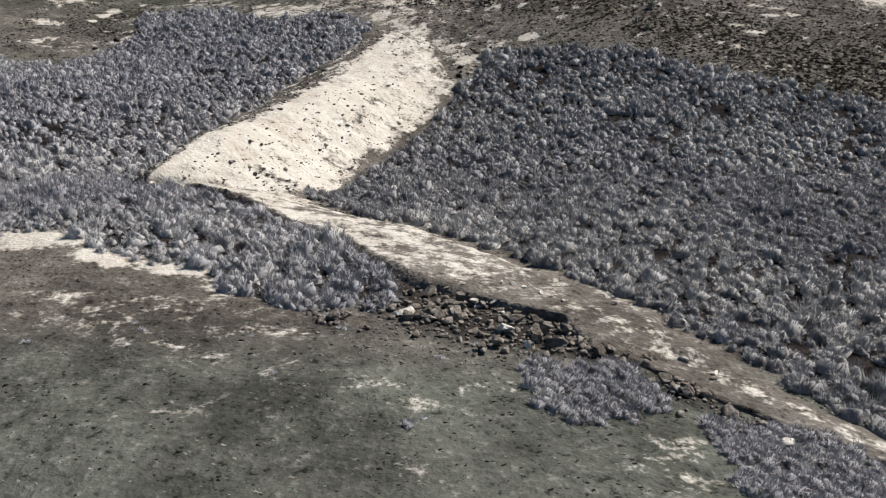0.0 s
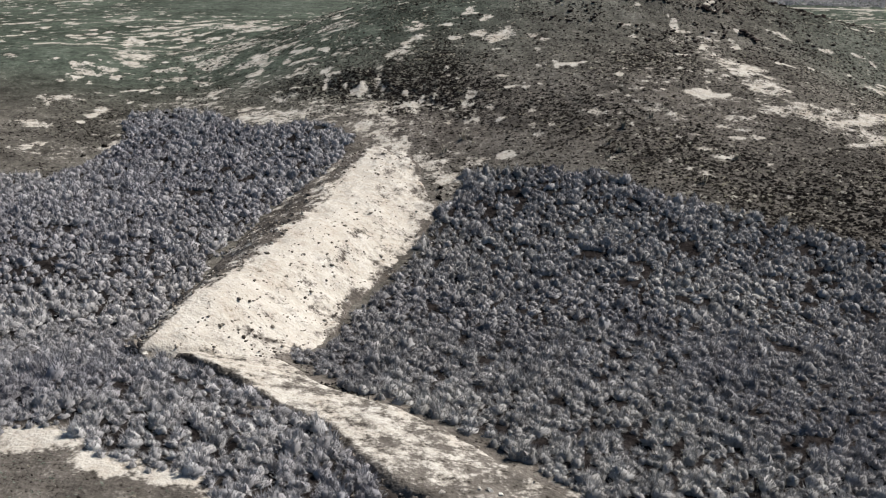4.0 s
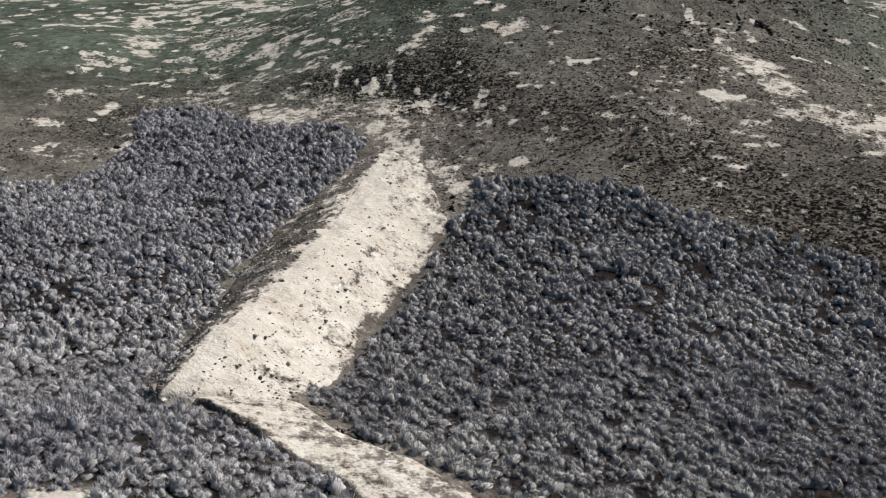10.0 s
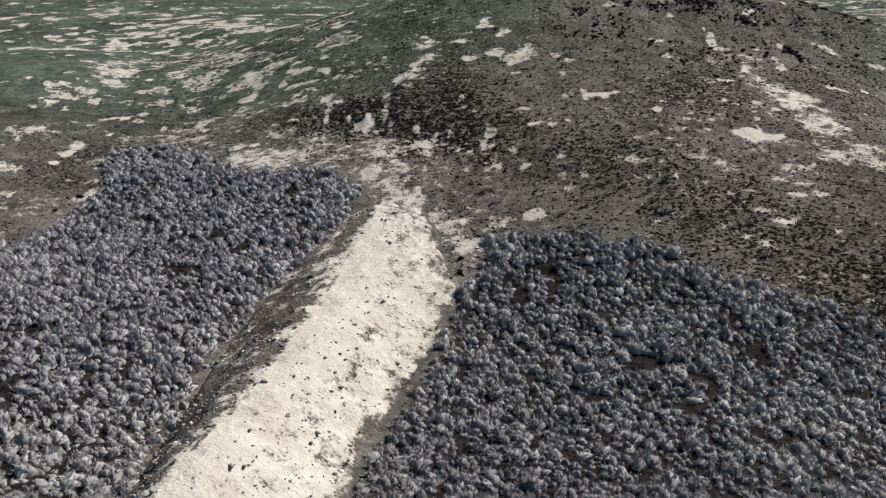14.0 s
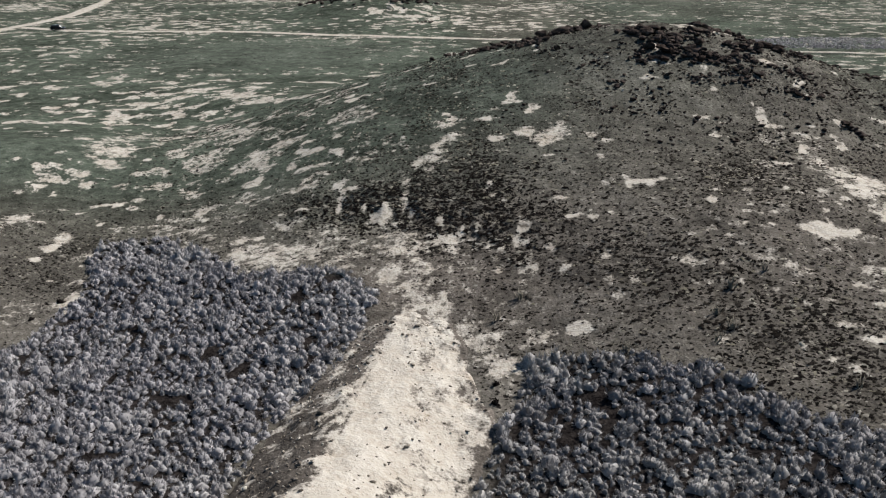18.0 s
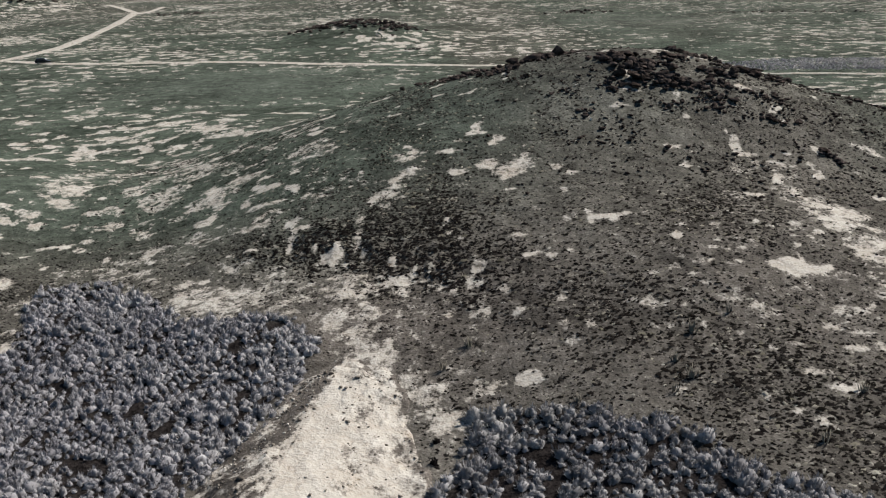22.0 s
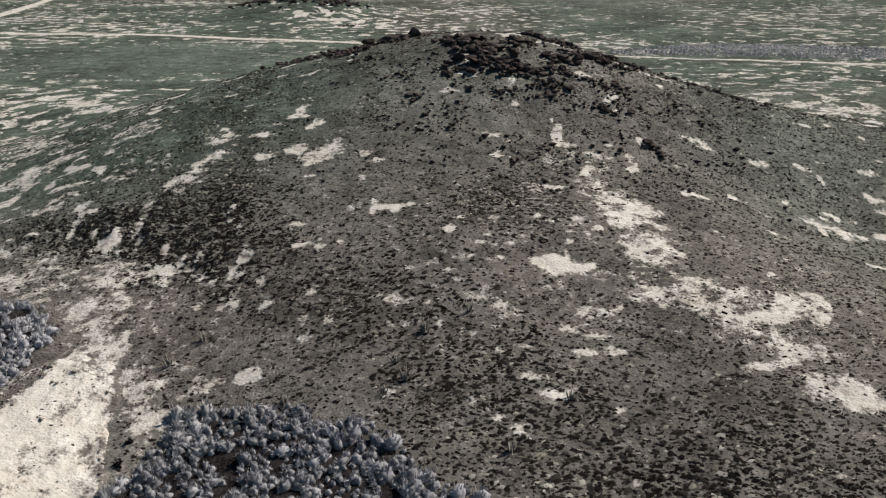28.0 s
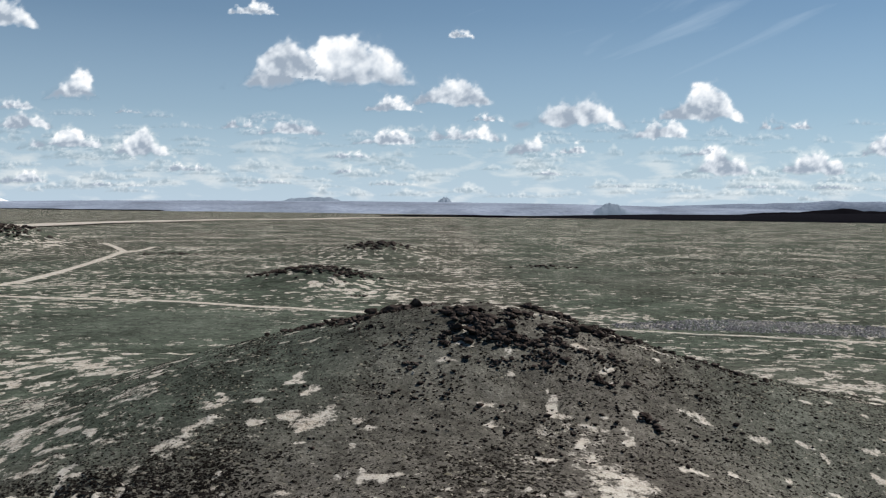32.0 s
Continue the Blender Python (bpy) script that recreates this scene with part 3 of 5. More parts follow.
def rock_material(name, low, mid, high):
    m, t, b = nodes_of(name)
    o = t.nodes.new("ShaderNodeObjectInfo")
    n = noise_node(t, 2.4, 6, 0.7)
    c = ramp(t, n, [(0.3, low), (0.52, mid), (0.75, high)])
    v = ramp(t, o.outputs["Random"], [(0.0, (0.75, 0.72, 0.70)), (1.0, (1.3, 1.3, 1.3))])
    t.links.new(mixed(t, 1.0, c, v, "MULTIPLY"), b.inputs["Base Color"])
    b.inputs["Roughness"].default_value = 0.9
    bumped(t, b, noise_node(t, 7, 5, 0.7), 0.8, 0.08)
    return m


def plain_material(name, colour, rough=0.5, metal=0.0):
    m, t, b = nodes_of(name)
    t.links.new(mixed(t, sums(t, "MULTIPLY", noise_node(t, 6, 4), 0.4), colour, tuple(c * 0.6 for c in colour)), b.inputs["Base Color"])
    b.inputs["Specular IOR Level"].default_value = 0.5
    b.inputs["Roughness"].default_value, b.inputs["Metallic"].default_value = rough, metal
    return m


SOIL = soil_material()
SAGE = leafy_material("sagebrush", (0.240, 0.232, 0.225), (0.289, 0.279, 0.271), (0.343, 0.333, 0.323), 0.7, 0.13)
BLUE_SAGE = leafy_material("blue_sagebrush", (0.268, 0.258, 0.258), (0.322, 0.311, 0.310), (0.38, 0.368, 0.367), 0.7, 0.13)
# near-black, so tufts also stand in for shaded pits and hummock sides
TUFT = leafy_material("shaded_tuft", (0.008, 0.007, 0.006), (0.013, 0.011, 0.010), (0.028, 0.025, 0.021), 0.4, 0.05)
GREEN_TUFT = leafy_material("green_tuft", (0.07, 0.082, 0.066), (0.11, 0.124, 0.10), (0.17, 0.185, 0.155), 0.4)
STRAW = leafy_material("straw", (0.12, 0.11, 0.08), (0.22, 0.20, 0.16), (0.34, 0.32, 0.27), 0.4)
BASALT = rock_material("basalt", (0.010, 0.0085, 0.0075), (0.046, 0.037, 0.033), (0.15, 0.117, 0.103))
LIMESTONE = rock_material("pale_stone", (0.30, 0.28, 0.24), (0.50, 0.47, 0.42), (0.66, 0.63, 0.58))
TANROCK = rock_material("tan_stone", (0.09, 0.075, 0.060), (0.20, 0.175, 0.145), (0.36, 0.325, 0.28))
GREYROCK = rock_material("grey_stone", (0.05, 0.044, 0.038), (0.145, 0.127, 0.108), (0.29, 0.262, 0.23))


# ---------------------------------------------------------------- meshes
def triangles(name, verts, tris, material):
    """A mesh from arrays of points and triangles."""
    me = bpy.data.meshes.new(name)
    me.vertices.add(len(verts))
    me.vertices.foreach_set("co", np.asarray(verts, np.float32).ravel())
    me.loops.add(tris.size)
    me.loops.foreach_set("vertex_index", tris.astype(np.int32).ravel())
    me.polygons.add(len(tris))
    me.polygons.foreach_set("loop_start", np.arange(0, tris.size, 3, dtype=np.int32))
    me.update(calc_edges=True)
    me.materials.append(material)
    return me


def covered(me, pale, green, soil_shade, plain=None):
    a = me.attributes.new("cover", "FLOAT_COLOR", "POINT")
    a.data.foreach_set("color", np.stack([pale, green, soil_shade, 0 * pale if plain is None else plain], -1).astype(np.float32).ravel())


def grid_faces(rows, cols):
    i = (np.arange(rows - 1)[:, None] * cols + np.arange(cols - 1)[None]).ravel()
    return np.concatenate([np.stack([i, i + 1, i + cols + 1], -1), np.stack([i, i + cols + 1, i + cols], -1)])


def part(name, me, parent, label=""):
    ob = new(name, me)
    ob.parent = parent
    if label:
        ob["label"] = label
    return ob


def axis_steps(low, high, step, end_low, end_high):
    mid = np.arange(low, high + 1e-6, step)
    out, d = [], step
    v = high
    while v < end_high:
        d *= 1.07
        v += d
        out.append(v)
    back, d, v = [], step, low
    while v > end_low:
        d *= 1.12
        v -= d
        back.append(v)
    return np.concatenate([np.array(back[::-1]), mid, np.array(out)])


def build_ground():
    gx = np.concatenate([-axis_steps(0, 76, 0.40, 1, 4600)[::-1][:-1], axis_steps(0, 66, 0.42, 1, 4600)])
    gy = axis_steps(-28, 146, 0.42, -1500, 4700)
    x, y = np.meshgrid(gx, gy)
    x, y = x.ravel(), y.ravel()
    z = land(x, y)
    me = triangles("ground", np.stack([x, y, z], -1), grid_faces(len(gy), len(gx)), SOIL)
    me.polygons.foreach_set("use_smooth", [True] * len(me.polygons))
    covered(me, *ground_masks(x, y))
    return tagged(new("ground", me), "dry rolling steppe of grass and bare pale soil", "ground", kind="structure")


def along(line, u):
    p = np.array(line, float)
    s = np.linspace(0, 1, len(p))
    return np.stack([np.interp(u, s, p[:, 0]), np.interp(u, s, p[:, 1])], -1)


def build_dam():
    nu, nv = 150, 90
    u, v = np.linspace(0, 1, nu), np.linspace(0, 1, nv)
    west, crest, east = along(DAM_WEST, u), along(DAM_CREST, u), along(DAM_EAST, u)
    cut = 0.2
    a = np.clip(v / cut, 0, 1)[None, :, None]
    b = np.clip((v - cut) / (1 - cut), 0, 1)[None, :, None]
    p = (west[:, None] * (1 - a) + crest[:, None] * a) * (b == 0) + (crest[:, None] * (1 - b) + east[:, None] * b) * (b > 0)
    x, y = p[..., 0].ravel(), p[..., 1].ravel()
    uu, vv = np.meshgrid(u, v, indexing="ij")
    uu, vv = uu.ravel(), vv.ravel()
    loose = 2.6 * np.maximum(smooth(0.75, 1, vv), smooth(0.88, 1, uu))
    x, y = x + loose * (fbm(x, y, 2.6, 58, 4) - 0.5), y + loose * (fbm(x, y, 2.6, 59, 4) - 0.5)
    wob = 0.05 * (fbm(x, y, 3, 61) - 0.5)
    rise = 0.6 + 2.7 * smooth(0.0, 0.3, uu) - 2.9 * smooth(0.5, 1.0, uu)
    face = np.where(vv < cut, smooth(0, 1, vv / cut) ** 0.8, 1 - smooth(0.12, 1.02, (vv - cut) / (1 - cut)))
    z = land(x, y) + rise * face + (0.28 * (fbm(x, y, 1.6, 63) - 0.5) + 0.12 * (vnoise(x, y, 0.5, 64) - 0.5)) * smooth(0.02, 0.1, vv) * smooth(1, 0.9, vv)
    z = z - 0.5 * (1 - smooth(0, 0.03, vv)) - 0.3 * (1 - smooth(1, 0.93, vv)) - 0.35 * (1 - smooth(1, 0.93, uu)) - 0.8 * (1 - smooth(0, 0.05, uu)) + 0.10 + 0.34 * (fbm(x, y, 0.75, 70, 3) - 0.5) * smooth(0.35, 0.6, vv) * smooth(1, 0.94, vv)
    z = z + 0.6 * (fbm(x, y, 0.9, 68, 3) - 0.5) * (1 - smooth(cut * 0.7, cut, vv)) * smooth(0.0, 0.05, vv)
    me = triangles("embankment", np.stack([x, y, z], -1), grid_faces(nu, nv), SOIL)
    me.polygons.foreach_set("use_smooth", [True] * len(me.polygons))
    rag = fbm(x, y, 2.0, 67, 4)
    pale = smooth(cut * 0.8, cut * 1.1, vv + wob) * (1.0 - 0.25 * smooth(0.40, 0.6, vv) * smooth(0.45, 0.62, fbm(x, y, 1.4, 65))) + (vv < cut) * (0.34 + 1.9 * (fbm(x, y, 1.1, 66) - 0.5))
    pale = pale * smooth(1.04, 0.86, vv + 0.3 * (rag - 0.5)) * smooth(1.16, 0.94, uu + 0.3 * (rag - 0.5))
    covered(me, np.clip(pale, 0, 1), 0 * pale, 0.05 * (vv < cut))
    return tagged(new("earth_embankment", me), "pale bare earth dam with a steep rocky flank", "embankment", kind="structure")


def build_strip():
    nu, nv = 170, 26
    u, v = np.linspace(0, 1, nu), np.linspace(0, 1, nv)
    s, n = along(STRIP_S, u), along(STRIP_N, u)
    p = s[:, None] * (1 - v[None, :, None]) + n[:, None] * v[None, :, None]
    x, y = p[..., 0].ravel(), p[..., 1].ravel()
    uu, vv = np.meshgrid(u, v, indexing="ij")
    uu, vv = uu.ravel(), vv.ravel()
    torn = 1.0 * (1 - smooth(0, 0.3, vv))
    x, y = x + torn * (fbm(x, y, 1.5, 75, 4) - 0.5), y + torn * (fbm(x, y, 1.5, 76, 4) - 0.5)
    rise = 0.22 * (1 - smooth(0.05, 0.34, uu)) + 0.2 + 0.16 * smooth(0.3, 0.4, uu) * (1 - smooth(0.62, 0.74, uu)) - 0.1 * smooth(0.62, 0.74, uu)
    z = land(x, y) + rise * smooth(0, 0.09, vv) * (1 - 0.7 * smooth(0.35, 1.0, vv)) - 0.35 * (1 - smooth(0, 0.05, vv)) * (1 - 0.6 * smooth(0.35, 0.5, uu)) - 0.3 * smooth(0.94, 1, vv) - 0.7 * (1 - smooth(0, 0.03, uu))
    z = z + 0.16 * (fbm(x, y, 1.3, 71) - 0.5) + 0.06
    me = triangles("track", np.stack([x, y, z], -1), grid_faces(nu, nv), SOIL)
    me.polygons.foreach_set("use_smooth", [True] * len(me.polygons))
    late = smooth(0.40, 0.56, uu)
    band = np.exp(-(((vv - 0.55 + 0.25 * (fbm(x, y, 3.0, 74) - 0.5)) / 0.34) ** 2))
    pale = (0.59 - 0.12 * smooth(0.08, 0.4, uu) + 0.55 * (fbm(x, y, 2.0, 73) - 0.2)) * (1 - late * (1 - 1.0 * band * (0.46 + 0.36 * smooth(0.5, 0.62, uu))))
    # the edge of the cut bank is darkened, its shade put into the colour
    covered(me, np.clip(pale, 0, 1) * smooth(0.03, 0.12, vv), 0 * pale + 0.05, 0.2 * (vv < 0.08) * (uu < 0.42))
    return tagged(new("dirt_track", me), "eroded pale dirt track with a cut bank", "track", kind="structure")


def bush_template(r, sprays, core=True, wide=0.05):
    """Short leafy sprays all over a lumpy dome, about one metre across."""
    pts, tri = [], []
    ph = r.uniform(0, 6.28, 4)

    def girth(a):
        return 1 + 0.26 * np.sin(2 * a + ph[0]) + 0.24 * np.sin(3 * a + ph[1])

    if core:
        # a lumpy dome
        segs, lifts = 9, (-0.05, 0.35, 0.85)
        for i, e in enumerate(lifts):
            for k in range(segs):
                a = 2 * np.pi * (k + 0.5 * i) / segs
                q = 0.36 * girth(a) * r.uniform(0.62, 1.2)
                pts.append((q * np.cos(a) * np.cos(e), q * np.sin(a) * np.cos(e), 0.36 * np.sin(e) * r.uniform(0.5, 1.35)))
        pts.append((r.uniform(-0.12, 0.12), r.uniform(-0.12, 0.12), 0.34 * r.uniform(0.7, 1.2)))
        for i in (0, segs):
            for k in range(segs):
                a, b = i + k, i + (k + 1) % segs
                tri += [(a, b, b + segs), (a, b + segs, a + segs)]
        tri += [(2 * segs + k, 2 * segs + (k + 1) % segs, 3 * segs) for k in range(segs)]
    for _ in range(sprays):
        a, e = r.uniform(0, 2 * np.pi), np.arcsin(r.uniform(0.02, 1))
        q = girth(a)
        d = np.array([np.cos(a) * np.cos(e), np.sin(a) * np.cos(e), np.sin(e)])
        root = d * (0.33 * q, 0.33 * q, 0.32) * r.uniform(0.7, 1.2)
        tip = root + (d + np.array([0, 0, 0.5])) * r.uniform(0.07, 0.19) + r.normal(0, 0.05, 3)
        side = np.array([-np.sin(a), np.cos(a), 0]) + r.normal(0, 0.45, 3)
        side *= wide * r.uniform(0.6, 1.3) / (np.linalg.norm(side) + 1e-6)
        n = len(pts)
        pts += [tuple(root - side), tuple(root + side), tuple(tip)]
        tri.append((n, n + 1, n + 2))
    return np.array(pts), np.array(tri)


def scattered(name, templates, xy, z, size, height, material, r, swing=None):
    """Many small plants in one mesh."""
    verts, tris, count = [], [], 0
    pick = r.integers(0, len(templates), len(xy))
    turn = r.uniform(0, 2 * np.pi, len(xy)) if swing is None else r.normal(0, swing, len(xy))
    for n, (pts, tri) in enumerate(templates):
        w = np.nonzero(pick == n)[0]
        c, s = np.cos(turn[w])[:, None], np.sin(turn[w])[:, None]
        px = (pts[None, :, 0] * c - pts[None, :, 1] * s) * size[w][:, None] + xy[w, 0][:, None]
        py = (pts[None, :, 0] * s + pts[None, :, 1] * c) * size[w][:, None] + xy[w, 1][:, None]
        pz = pts[None, :, 2] * height[w][:, None] + z[w][:, None]
        verts.append(np.stack([px, py, pz], -1).reshape(-1, 3))
        tris.append((tri[None] + (count + np.arange(len(w)) * len(pts))[:, None, None]).reshape(-1, 3))
        count += len(w) * len(pts)
    return triangles(name, np.concatenate(verts), np.concatenate(tris), material)


def spread(poly, gap, r, edge=0.0):
    """Jittered points inside a polygon."""
    p = np.array(poly)
    lo, hi = p.min(0), p.max(0)
    gx, gy = np.meshgrid(np.arange(lo[0], hi[0], gap), np.arange(lo[1], hi[1], gap))
    x, y = gx.ravel() + r.uniform(-0.5, 0.5, gx.size) * gap, gy.ravel() + r.uniform(-0.5, 0.5, gx.size) * gap
    keep = inside(poly, x, y) + 2.0 * (fbm(x, y, 3.2, 81, 3) - 0.5) > edge
    return np.stack([x[keep], y[keep]], -1)


def rock_mesh(name, r, material, squash=0.7):
    bm = bmesh.new()
    bmesh.ops.create_icosphere(bm, subdivisions=2, radius=0.5)
    axes = [Vector(r.normal(0, 1, 3)).normalized() for _ in range(13)]
    cut = [r.uniform(0.16, 0.36) for _ in axes]
    for v in bm.verts:
        p = v.co.copy()
        for n, k in zip(axes, cut):
            d = p.dot(n)
            if d > k:
                p -= n * (d - k)
        p *= 1 + 0.22 * (noise.noise(p * 3.1 + Vector((r.uniform(0, 0.01), 5, 2))))
        v.co = (p.x, p.y, p.z * squash)
    me = bpy.data.meshes.new(name)
    bm.to_mesh(me)
    bm.free()
    me.materials.append(material)
    return me


build_ground()
build_dam()
build_strip()

def build_road(line, width, seed):
    p = np.array(line, float)
    s = np.concatenate([[0], np.cumsum(np.hypot(*np.diff(p, axis=0).T))])
    q = np.linspace(0, s[-1], max(24, int(s[-1] / 2.5)) if s[-1] < 500 else 220)
    # rounded bends
    cx, cy = np.interp(q, s, p[:, 0]), np.interp(q, s, p[:, 1])
    for _ in range(10):
        cx[1:-1], cy[1:-1] = (cx[:-2] + 2 * cx[1:-1] + cx[2:]) / 4, (cy[:-2] + 2 * cy[1:-1] + cy[2:]) / 4
    tx, ty = np.gradient(cx), np.gradient(cy)
    n = np.hypot(tx, ty)
    across = np.linspace(-0.5, 0.5, 7)
    w = width * (0.85 + 0.4 * fbm(q, 0 * q, width * 3, seed, 2))
    x = cx[:, None] - (ty / n * w)[:, None] * across
    y = cy[:, None] + (tx / n * w)[:, None] * across
    rut = 0.06 * np.cos(across * 4 * np.pi) * (np.abs(across) < 0.45) - 0.25 * (np.abs(across) > 0.45)
    lift = 0.10 if width < 8 else 1.6
    z = land(x.ravel(), y.ravel()).reshape(x.shape) + rut + lift
    me = triangles("road", np.stack([x.ravel(), y.ravel(), z.ravel()], -1), grid_faces(len(q), 7), SOIL)
    me.polygons.foreach_set("use_smooth", [True] * len(me.polygons))
    pale = np.broadcast_to(0.90 - 0.25 * (np.abs(across) > 0.45), x.shape).ravel()
    covered(me, pale.copy(), 0 * pale, 0 * pale)
    return tagged(new("dirt_road", me), "pale graded dirt road across the plain", "road", kind="structure")


for seed, (line, width) in enumerate(zip(ROADS, ROAD_WIDTH)):
    build_road(line, width, 200 + seed)

# ---------------------------------------------------------------- sagebrush
r = np.random.default_rng(11)
bushes = [bush_template(r, 52, True, 0.042) for _ in range(10)]
near_bushes = [bush_template(r, 150, True, 0.023) for _ in range(10)]
for poly, gap, label in ((SAGE_WEST, 0.60, "dense grey sagebrush filling the basin west of the dam"), (SAGE_EAST, 0.60, "dense grey sagebrush filling the basin east of the dam")):
    xy = spread(poly, gap, r, -0.55)
    xy = xy[(xy[:, 0] > -82) & (xy[:, 1] > -26)]
    bare = fbm(xy[:, 0], xy[:, 1], 1.7, 83, 2)
    xy = xy[bare > 0.25]
    clump = fbm(xy[:, 0], xy[:, 1], 3.0, 85, 2)
    size = 0.84 * (0.45 + np.minimum(r.gamma(1.7, 0.28, len(xy)), 1.2)) * (0.85 + 0.5 * clump)
    tall = (0.30 + 0.70 * size) * r.uniform(0.7, 1.6, len(xy)) * (0.7 + 0.6 * clump)
    close = (xy[:, 1] < 24) & (xy[:, 0] < 6)
    for pick, shapes in ((close, near_bushes), (~close, bushes)):
        p = xy[pick]
        me = scattered("sagebrush", shapes, p, land(p[:, 0], p[:, 1]) - 0.04, size[pick], tall[pick], BLUE_SAGE if poly is SAGE_WEST else SAGE, r)
        tagged(new("sagebrush", me), label, "shrubs", kind="stuff")

single = [triangles("sagebrush", *bush_template(r, 260, True, 0.020), BLUE_SAGE) for _ in range(6)]
light_leaf = leafy_material("pale_sagebrush", (0.36, 0.35, 0.345), (0.43, 0.42, 0.415), (0.50, 0.49, 0.485))
light = [triangles("sagebrush", *bush_template(r, 160, True, 0.032), light_leaf) for _ in range(3)]


def stem_mesh():
    """Bare forked stems at the foot of a bush."""
    pts, tri = [], []
    for k in range(6):
        a = 1.05 * k + r.uniform(-0.3, 0.3)
        foot, top = np.array([0.03 * math.cos(a), 0.03 * math.sin(a), -0.05]), np.array([0.26 * math.cos(a), 0.26 * math.sin(a), 0.34])
        n = len(pts)
        for place, w in ((foot, 0.03), (top, 0.012)):
            pts += [tuple(place + np.array([w * math.cos(q), w * math.sin(q), 0])) for q in (0, 2.09, 4.19)]
        for q in range(3):
            m = (q + 1) % 3
            tri += [(n + q, n + m, n + 3 + m), (n + q, n + 3 + m, n + 3 + q)]
    return triangles("stem", np.array(pts), np.array(tri), BARK)


BARK = rock_material("bark", (0.05, 0.042, 0.036), (0.10, 0.085, 0.072), (0.17, 0.15, 0.13))
stems = [stem_mesh() for _ in range(3)]


def plant(meshes, x, y, size, tall, label, group):
    bush = new("sagebrush_bush")
    h = float(land(np.array([x]), np.array([y]))[0])
    part("foliage", meshes[int(r.integers(0, len(meshes)))], bush)
    part("stem", stems[int(r.integers(0, 3))], bush, "bare grey-brown woody stem")
    bush.matrix_world = Matrix.LocRotScale((x, y, h - 0.05), Euler((0, 0, r.uniform(0, 6.28))), (0.8 * size, 0.8 * size, 0.8 * tall))
    return tagged(bush, label, "shrub", group)


for poly, label in ((CLUMP_A, "grey sagebrush bush beside stone rubble"), (CLUMP_B, "grey sagebrush bush beside the track")):
    for x, y in spread(poly, 0.46, r, -0.5):
        s = r.uniform(0.75, 1.3)
        plant(single, x, y, s, s * r.uniform(0.65, 1.0), label, "track sagebrush")
for x, y in ((-18.8, 28.4), (-52.9, 25.9), (-49.9, 37.6), (-44.3, 55.9), (-5.8, 21.1), (-0.8, 36.4), (-10.2, 39.2), (-14.1, 16.8), (3.4, 29.7), (-25.7, 25.7), (-48.4, 58.4), (-57.2, 43.2), (-37, 5.2), (-9, 46.8)):
    s = r.uniform(1.0, 1.5)
    plant(light, x, y, s, s * 1.05, "pale silvery sagebrush bush standing above its neighbours", "pale sagebrush")
for x, y, s in ((-29.3, -2.8, 1.1), (-28.9, -2.3, 0.8), (-28.7, -4, 0.7), (-26, -11.1, 0.9), (-25.5, -10.7, 0.5), (-30.6, -8.1, 0.55), (-39.7, -6, 0.7), (-35.9, -5, 0.6), (-35.4, 1.4, 0.55), (-25, -6.1, 0.6), (-23.6, -4.7, 0.7), (-31.9, -5.1, 0.5), (-36.5, -4.2, 0.5), (-21.4, -9.6, 0.6)):
    plant(single[:2], x, y, s, s * 0.6, "low grey shrub on grazed ground", "low shrubs")

# ---------------------------------------------------------------- tufts on the slopes
# thicker scrub; along the cut bank its tufts stand in for shade
SCRUB_SHADE = [(-24.3, 80.5, 8.1, 6.0), (-17.7, 76.3, 5.6, 7.1), (-7.9, 67.3, 7.1, 8.2), (1.5, 57.9, 7.0, 8.2), (11.4, 47.3, 12.6, 7.8), (-29.3, 82.9, 7.3, 3.6), (-36.8, 85.5, 6.5, 3.2), (21, 43.2, 11.7, 7.1), (4.2, 82.8, 7.5, 7.8), (-23, 88.2, 7.4, 6.6)]


def tuft_template(q):
    """A low dark clump, longer along the slope than across, with one blade."""
    pts, tri = [], []
    for n in range(5):
        a = n * 1.257 + q.uniform(-0.4, 0.4)
        g = 0.5 * q.uniform(0.6, 1.3)
        pts.append((1.35 * g * math.cos(a), 0.8 * g * math.sin(a), 0.0))
    pts.append((q.uniform(-0.2, 0.2), q.uniform(-0.1, 0.1), 0.5))
    tri += [(n, (n + 1) % 5, 5) for n in range(5)]
    a, b = q.uniform(0, 6.28), q.uniform(0.3, 0.6)
    pts += [(0.25 * math.cos(a), 0.2 * math.sin(a), 0.1), (0.25 * math.cos(a + 0.8), 0.2 * math.sin(a + 0.8), 0.1), (b * math.cos(a), b * math.sin(a), q.uniform(0.5, 0.8))]
    tri.append((6, 7, 8))
    return np.array(pts), np.array(tri)


tufts = [tuft_template(r) for _ in range(14)]
gx = np.concatenate([r.uniform(-76, 84, 450000), r.uniform(-76, -20, 60000), r.uniform(-50, -4, 230000)])
gy = np.concatenate([r.uniform(14, 144, 450000), r.uniform(74, 134, 60000), r.uniform(-28, 14, 230000)])
pale, green, soil_shade, plain = ground_masks(gx, gy)
thick = np.minimum(sum(np.exp(-(((gx - a) / c) ** 2 + ((gy - b) / d) ** 2)) for a, b, c, d in SCRUB_SHADE), 1.2)
